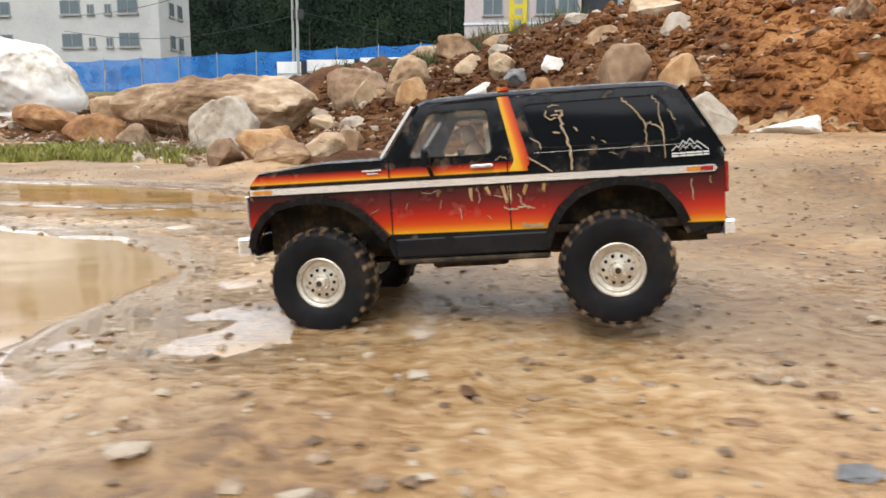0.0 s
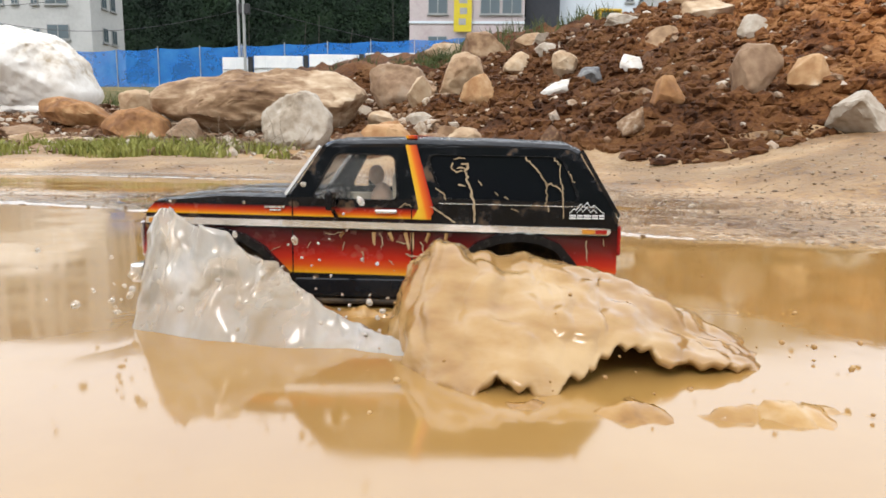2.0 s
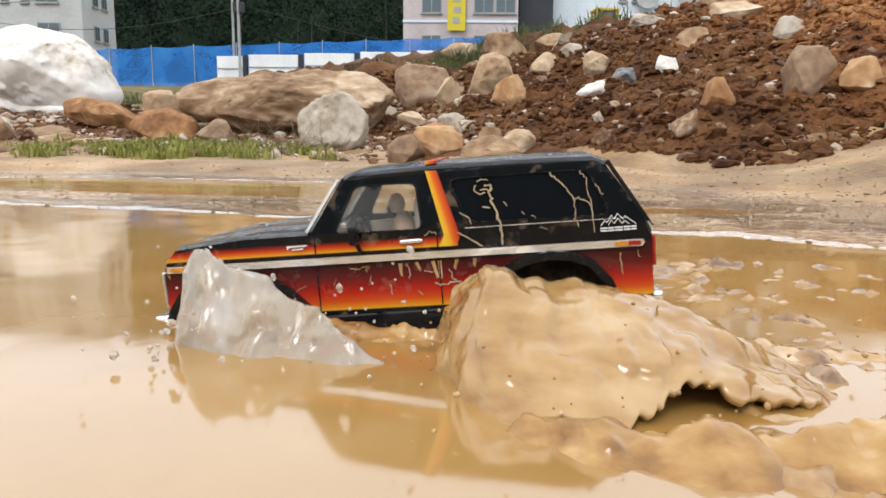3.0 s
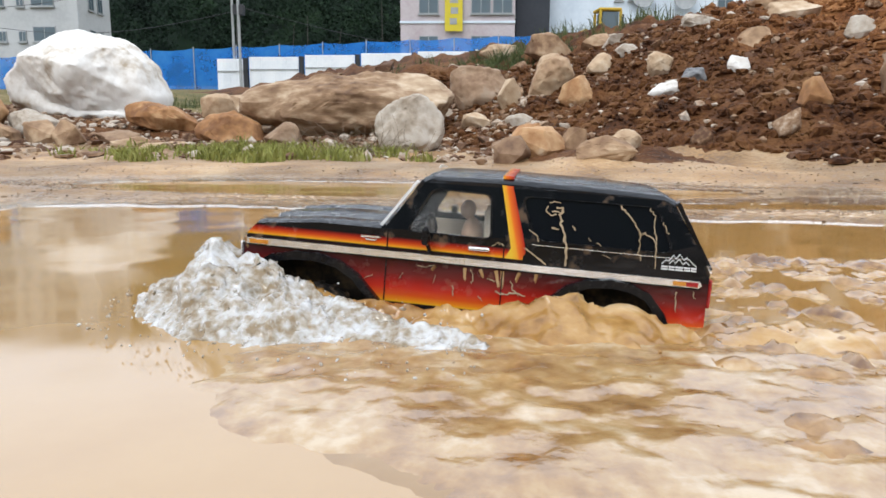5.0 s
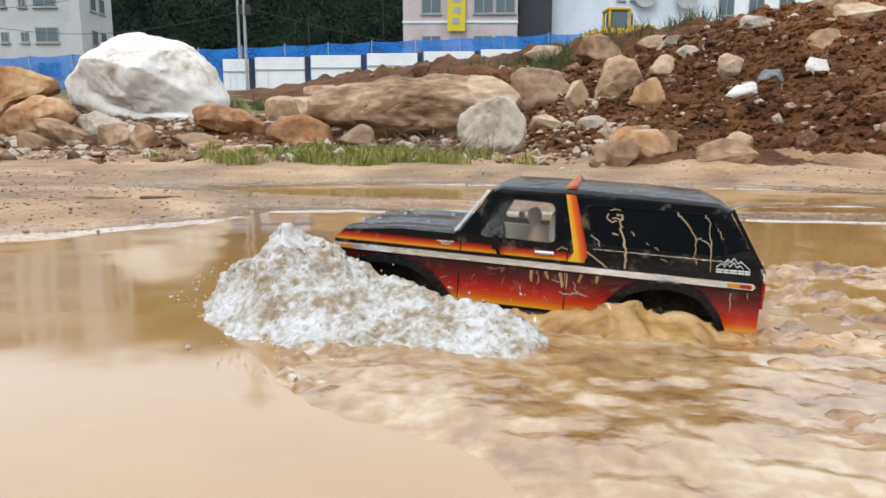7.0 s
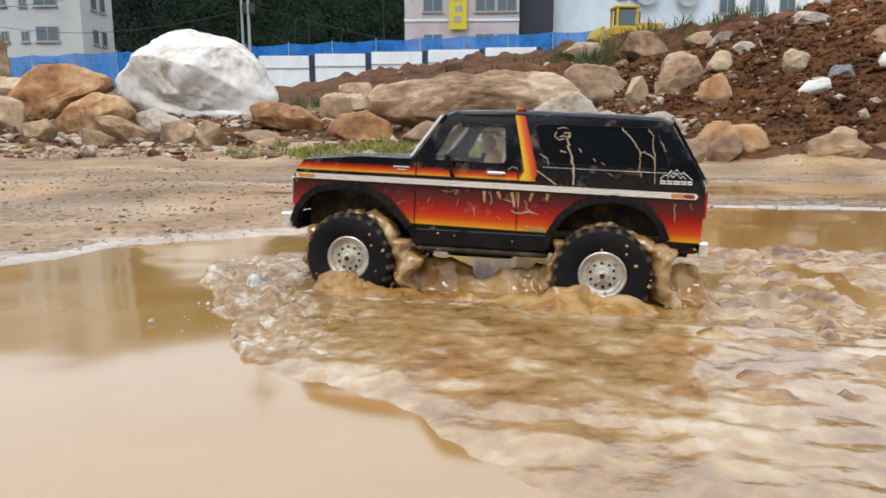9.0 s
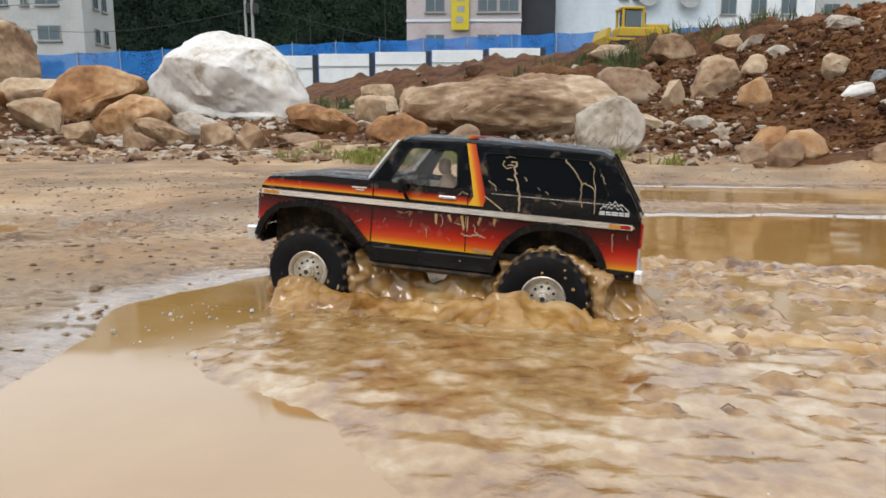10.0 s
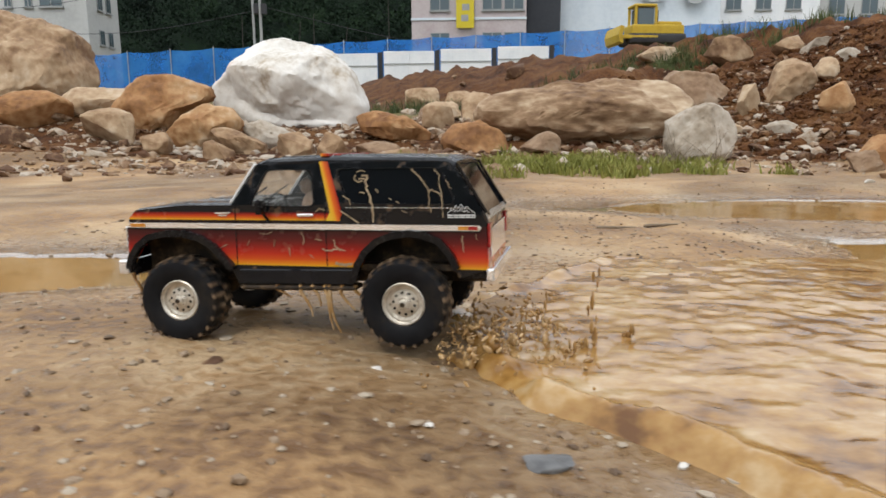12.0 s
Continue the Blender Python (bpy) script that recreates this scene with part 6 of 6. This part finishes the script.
FAR_WAKE = patch("old_wake", (.9, 2.2), (-.85, .62), far_wake_height, M_CHURN, "settling ripples and mud streaks of the wake", .014)


def scum_height(x, y):
    edge = -.30 - .42 * (x + .30)
    fade = smooth(.0, .16, x + .24) * smooth(1.2, .8, x) * smooth(edge - .10, edge + .05, y - .10 * fbm(x, y, 6, 3, 79)) * smooth(-.12, -.2, y)
    fade = fade * smooth(-.75, -.62, y)
    chop = .0045 * (.36 - np.abs(fbm(x, y * 1.4, 18, 5, 81)) * 1.4 + .9 * fbm(x, y * 1.4, 42, 5, 83))
    return np.maximum(.0006, .0022 + chop) * fade - .006 * (1 - fade)


SCUM = patch("froth_trail", (-.36, 1.2), (-.78, -.1), scum_height, M_SCUM, "frothy brown water spreading from the bow", .008)


def fan_height(x, y):
    front = np.interp(y, [-.75, -.60, -.52, -.37, -.25, -.11, .0, .1], [.16, .01, -.06, -.185, -.285, -.395, -.45, -.40]) + .05 * fbm(x, y, 7, 4, 111)
    d = x - front
    band = smooth(0, .03, d) * smooth(.62, .10, d) * smooth(-.56, -.32, y) * smooth(.12, .0, y)
    body = smooth(-.02, -.14, y) + (1 - smooth(-.02, -.14, y)) * smooth(-.20, -.26, x)
    lumps = .50 - np.abs(fbm(x, y * 1.2, 36, 4, 113)) * 1.9 + .9 * fbm(x, y * 1.2, 70, 3, 115)
    fade = band * body * (.25 + .75 * smooth(.30, .04, d))
    return (.012 - .007 * smooth(-.3, -.55, y)) * lumps * fade + .002 * fade - .02 * (1 - smooth(0, .02, d) * body * smooth(.62, .45, d) * smooth(-.50, -.40, y + .08 * fbm(x, y, 8, 3, 117))) - .001


FAN = patch("bow_froth", (-.56, .62), (-.78, .14), fan_height, M_FROTH, "broad fringe of pale froth on brown water", .006)
BUBBLES = bmesh.new()
drops(BUBBLES, 260, lambda r: (lambda x: (x, r.uniform(max(-.62, -.33 - .36 * (x + .28)), -.16), r.uniform(-.002, .003)))(r.uniform(-.30, .75)), (.0008, .0035), 22, 1.6)
BUBBLES = tagged(part("foam_flecks", BUBBLES, M_FOAM, smooth=180), "pale foam flecks on brown water", "foam", kind="stuff")


def wheel_sheet(x0, seed, label):
    """Water carried round behind a tyre and dropped at its back."""
    bm = bmesh.new()
    off = Vector((seed * 3.7, 1.3, seed))
    rows = []
    for i in range(70):
        u = i / 69
        a = radians(-8 + 205 * u)
        d = Vector((-math.cos(a), 0, math.sin(a)))
        back = float(smooth(.55, .95, u))
        reach = .0655 + .030 * back + .015 * (1 + back) * noise.fractal(Vector((a * 3, 0, 0)) + off, 1.0, 2.0, 5)
        row = []
        for j in range(20):
            v = j / 19
            rad = .046 + (reach - .046) * v
            y = -.086 - .026 * math.sin(math.pi * min(1, v * .75)) * (.55 + .75 * back) + .010 * noise.fractal(Vector((d.x * rad, 0, d.z * rad)) * 34 + off, 1.0, 2.0, 5)
            row.append(bm.verts.new(Vector((x0, y, .0585)) + d * rad))
        for j in range(8):
            v = (j + 1) / 8
            row.append(bm.verts.new(Vector((x0, row[19].co.y + .05 * v, .0585)) + d * (reach * (1 - .06 * v * v))))
        rows.append(row)
    for a, b in zip(rows, rows[1:]):
        for j in range(len(a) - 1):
            bm.faces.new((a[j], a[j + 1], b[j + 1], b[j]))
    drops(bm, 50, lambda r: (x0 + r.gauss(.05, .05), r.uniform(-.14, -.09), .0585 + r.uniform(-.05, .05)), (.001, .0028), seed)
    return tagged(part("wheel_curtain", bm, M_CHURN, smooth=180), label, "splash", kind="stuff")


UNDER_CHURN = ridge("under_churn", [(-.13, -.07, .02), (-.09, -.072, .050), (-.05, -.07, .034), (.0, -.068, .026), (.05, -.072, .034), (.10, -.074, .030), (.2, -.07, .03), (.25, -.07, .04), (.32, -.06, .01)],
                    [(-.13, -.11), (.1, -.12), (.32, -.12)], [(-.13, .10), (.32, .10)], M_BOIL, "brown water boiling beneath the truck", .014, 130, 40, 51, .3, 1.0, .2, freq=22)
FIRST_SPLASH = ridge("first_splash", [(-.225, -.15, .006), (-.19, -.16, .020), (-.13, -.165, .024), (-.07, -.16, .022), (-.02, -.14, .016), (.03, -.12, .006)],
                     [(-.225, -.19), (-.1, -.215), (.03, -.17)], [(-.225, -.12), (-.1, -.12), (.03, -.06)], M_MILK, "low curl of water round the front wheel", .010, 90, 30, 53, .4, 1.0, .2, freq=26,
                     extra=lambda bm: drops(bm, 50, lambda r: (r.uniform(-.22, .04), r.uniform(-.2, -.12), abs(r.gauss(0, .02))), (.001, .003), 54))
CURTAINS = [wheel_sheet(-.156, 31, "brown water carried over the front tyre"), wheel_sheet(.156, 33, "brown water carried over the rear tyre")]
SPRAY = ridge("tail_spray", [(.195, -.10, .03), (.215, -.105, .085), (.25, -.105, .112), (.285, -.10, .110), (.315, -.095, .085), (.335, -.09, .02)],
              [(.195, -.125), (.26, -.16), (.335, -.13)], [(.195, -.085), (.26, -.05), (.335, -.06)], M_BOIL, "curtain of brown water falling behind the rear wheel", .017, 110, 44, 37, .5, .8, .3, freq=24,
              extra=lambda bm: drops(bm, 120, lambda r: (r.gauss(.29, .05), r.gauss(-.10, .04), abs(r.gauss(.05, .04))), (.0008, .0030), 38))
bm = bmesh.new()
r5 = random.Random(40)
for k in range(12):
    x, y, h = r5.uniform(.21, .44), r5.uniform(-.15, .04), abs(r5.gauss(.03, .045)) + .02
    n = r5.randrange(8, 16)
    for q in range(n):
        u = q / n
        rr = (.0034 - .0022 * u) * r5.uniform(.5, 1.3)
        m = Matrix.Translation((x + r5.gauss(0, .004) + .012 * u, y + r5.gauss(0, .004), h * u ** .9)) @ Matrix.Diagonal((rr, rr, rr * r5.uniform(1.6, 4.5), 1))
        bmesh.ops.create_icosphere(bm, subdivisions=2, radius=1, matrix=m)
def fan_drop(r):
    """Drops that fly back and up from the tyre, thinning out along the way."""
    u, a = r.random() ** 1.4, r.gauss(.55, .28)
    return (.20 + .30 * u * math.cos(a), r.gauss(-.06, .06), max(.0, .02 + .26 * u * math.sin(a) - .22 * u * u + r.gauss(0, .010)))


drops(bm, 800, fan_drop, (.0009, .0042), 41, 3.0)
JETS = tagged(part("tail_drops", bm, M_AMBER_WATER, smooth=60), "strings and drops of brown water behind the truck", "splash", kind="stuff")
bm = bmesh.new()
for k, (x, h) in enumerate(((.012, .045), (.028, .030), (.045, .062), (.052, .066), (.070, .035), (-.02, .02), (.088, .03), (-.235, .04))):
    p = Vector((x, -.098, .079 if x > -.2 else .092))
    for s in range(4):
        q = Vector((x + .004 * math.sin(k + s) + .004 * s, -.098 + .002 * s, p.z - h / 4))
        tube(bm, p, q, .0030 - .0005 * s, .0026 - .0005 * s, 6)
        p = q
DRIPS = tagged(part("sill_drips", bm, M_CHURN, smooth=60), "muddy water running off the sill", "drips", kind="stuff")


def wash_height(x, y):
    xb = np.interp(y, [-.95, -.75, -.54, -.43, -.35, -.1, .05, .3, .5], [-3.72, -3.84, -3.97, -4.06, -4.16, -4.25, -4.26, -4.05, -3.9]) + .03 * fbm(x, y, 9, 3, 91)
    d = x - xb
    lip = .011 * (1 + 1.3 * fbm(x, y, 24, 4, 95)) * np.exp(-((d - .034) / .026) ** 2)
    body = .007 * smooth(-.01, .06, d) + lip + .0035 * fbm(x, y, 34, 4, 93) * smooth(0, .08, d) * smooth(-3.3, -3.6, x)
    return body * smooth(-3.15, -3.5, x) - .03 * (1 - smooth(-.03, .03, d))


WASH = patch("wash", (-4.36, -3.1), (-.95, .5), wash_height, M_BOIL, "sheet of brown water washing onto the dirt", .009)


def shore_height(x, y):
    level = np.interp(x, [-1.5, -.62, -.45, .2], [-.016, -.002, .0, .001])
    return level + .0006 * fbm(x, y, 8, 2, 105) - .012 * smooth(.15, .5, y)


SHORE_WASH = patch("shore_wash", (-1.5, .2), (-1.3, .5), shore_height, M_WATER, "thin sheet of muddy water pushed up the shore", .02)


def swell_height(x, y):
    fade = smooth(-.25, .05, x) * smooth(2.0, 1.5, x) * smooth(-.16, .04, y + .30 + .42 * (x + .30)) * smooth(-1.25, -.95, y) * smooth(-.14, -.26, y)
    arcs = .0005 * np.sin(38 * (y + .45 * x) + 5 * fbm(x, y, 3, 2, 101))
    return (.0025 + arcs + .0026 * fbm(x, y * 2.0, 9, 4, 103)) * fade - .006 * (1 - fade)


SWELL = patch("ripples", (-.75, 2.0), (-1.25, -.12), swell_height, M_RIPPLE, "rippled brown water spreading towards the shore", .012)


# ---- what moves ----
def follow(thing, lifts, shifts=(), whole=False):
    """Keys a piece of water beside the truck; lifts: (seconds, height against the water), shifts: (seconds, metres along the way)."""
    ts = sorted({r[0] for r in DRIVE} | {t for t, _ in lifts})
    rows = []
    for t in ts:
        x, y, z, roll, pitch, yaw = drive(t)
        lift = float(np.interp(t, [a for a, _ in lifts], [b for _, b in lifts]))
        along = float(np.interp(t, [a for a, _ in shifts], [b for _, b in shifts])) if shifts else 0
        if whole:
            rows.append((t, pose(x, y, z, roll, pitch, yaw) @ pose(0, 0, lift)))
        else:
            rows.append((t, pose(x, y, WATER + lift, 0, 0, yaw) @ pose(along, 0, 0)))
    walk(thing, rows)


def motions():
    rows = [(r[0], pose(r[1], r[2], r[3], r[4], r[5], r[6])) for r in DRIVE]
    walk(TRUCK, rows)
    walk(DOLL, rows)
    turn, last = 0.0, DRIVE[0][1]
    roll = []
    for k in range(0, 181):
        t = k / 15
        x = drive(t)[0]
        turn += math.degrees((last - x) / .0588)
        last = x
        roll.append((t, turn))
    for w, x, s in WHEELS:
        walk(w, [(t, pose(x, s * .0975, .0585, 0, -a, 0) @ (Matrix() if s < 0 else pose(0, 0, 0, 0, 0, 180))) for t, a in roll])
    follow(FRONT_SPLASH, [(0, -.20), (.8, -.18), (1.1, -.10), (1.5, -.020), (1.7, -.002), (2, 0), (2.5, -.010), (3, -.026), (3.6, -.09), (4.4, -.20), (12, -.22)],
           [(0, 0), (1, .02), (1.5, -.055), (2, 0), (3, .0)])
    walk(SHORE_WASH, [(0, pose(0, 0, -.06)), (.4, pose(0, 0, -.03)), (.7, pose(0, 0, -.010)), (1, pose(0, 0, -.001)), (1.4, pose(0, 0, .001)), (3, pose(0, 0, -.002)), (5, pose(0, 0, -.02)), (12, pose(0, 0, -.06))])
    follow(FIRST_SPLASH, [(0, -.08), (.5, -.05), (.8, -.012), (1, .004), (1.3, .008), (1.6, -.02), (2.2, -.10), (12, -.12)])
    follow(UNDER_CHURN, [(0, -.16), (.8, -.09), (1.2, -.035), (1.5, -.022), (2.5, -.016), (3.2, -.03), (4, -.10), (7.2, -.14), (8.4, -.03), (9, -.006), (9.5, .0), (10, .006), (10.5, .012), (10.9, -.03), (11.4, -.14), (12, -.16)])
    follow(REAR_SPLASH, [(0, -.20), (1.1, -.15), (1.5, -.055), (1.8, -.02), (2, 0), (2.5, .004), (3, -.008), (3.6, -.05), (4.6, -.16), (12, -.22)])
    follow(LOW_SPLASH, [(0, -.16), (1.6, -.10), (2, -.010), (2.5, .0), (3, .0), (4, -.010), (5, -.05), (6, -.09), (12, -.16)])
    follow(BOW_FOAM, [(0, -.22), (3, -.13), (3.6, -.07), (4.4, -.014), (5, .006), (6, .012), (6.5, .018), (7, .028), (7.8, .004), (8.6, -.045), (9, -.06), (9.5, -.075), (10, -.10), (10.5, -.14), (11.2, -.2), (12, -.22)], [(0, .04), (4.4, .03), (5, .03), (6, .0), (12, 0)])
    follow(FAN, [(0, -.16), (4.6, -.10), (5.6, -.028), (6.2, -.004), (7, .0), (9, .002), (9.6, .0), (10.2, -.003), (10.7, -.012), (11.3, -.08), (12, -.12)], [(0, 0), (9, 0), (9.5, .06), (10, .18), (10.5, .32), (11, .4), (12, .4)])
    follow(SIDE_CHURN, [(0, -.18), (1.0, -.10), (1.5, -.018), (2, -.012), (3, -.012), (4.2, -.004), (5, -.004), (7, -.008), (7.8, -.010), (9, -.016), (10, -.006), (10.5, .0), (11, -.02), (11.5, -.06), (12, -.09)])
    follow(WAKE, [(0, -.14), (1.4, -.12), (2, -.004), (3, .0), (10.2, .002), (10.6, .006), (11.1, .007), (11.6, -.004), (12, -.012)])
    follow(FAR_WAKE, [(0, -.14), (3.2, -.10), (4.6, 0), (12, .0)])
    follow(SCUM, [(0, -.14), (3.4, -.08), (4.4, -.004), (5, .002), (5.5, .003), (6.2, .004), (7, .004), (10.2, .003), (10.8, -.01), (11.4, -.08), (12, -.12)])
    follow(SWELL, [(0, -.14), (2.2, -.06), (3.4, -.006), (4.6, .0), (7.5, .0), (9, -.001), (10.2, -.001), (11, .0), (11.5, -.02), (12, -.08)])
    follow(BUBBLES, [(0, -.14), (4.2, -.08), (5, -.012), (5.6, -.006), (6.2, .0), (10.2, .001), (10.8, -.01), (11.4, -.08), (12, -.12)])
    for c, late in zip(CURTAINS, (9.9, 10.6)):
        follow(c, [(0, -.20), (7.6, -.20), (8.6, -.02), (9, -.008), (late, -.004), (late + .6, -.19), (12, -.20)], whole=True)
    follow(SPRAY, [(0, -.20), (9.9, -.18), (10.5, -.055), (11, -.02), (11.5, .010), (12, -.075)])
    follow(JETS, [(0, -.20), (10.8, -.18), (11.4, -.07), (11.7, -.01), (12, .012)])
    follow(DRIPS, [(0, .07), (10.1, .07), (10.6, .0), (12, .0)], whole=True)
    walk(WASH, [(0, pose(0, 0, -.09)), (10.2, pose(0, 0, -.08)), (10.8, pose(0, 0, -.045)), (11.2, pose(0, 0, -.026)), (11.6, pose(0, 0, -.006)), (12, pose(0, 0, .004))])


motions()
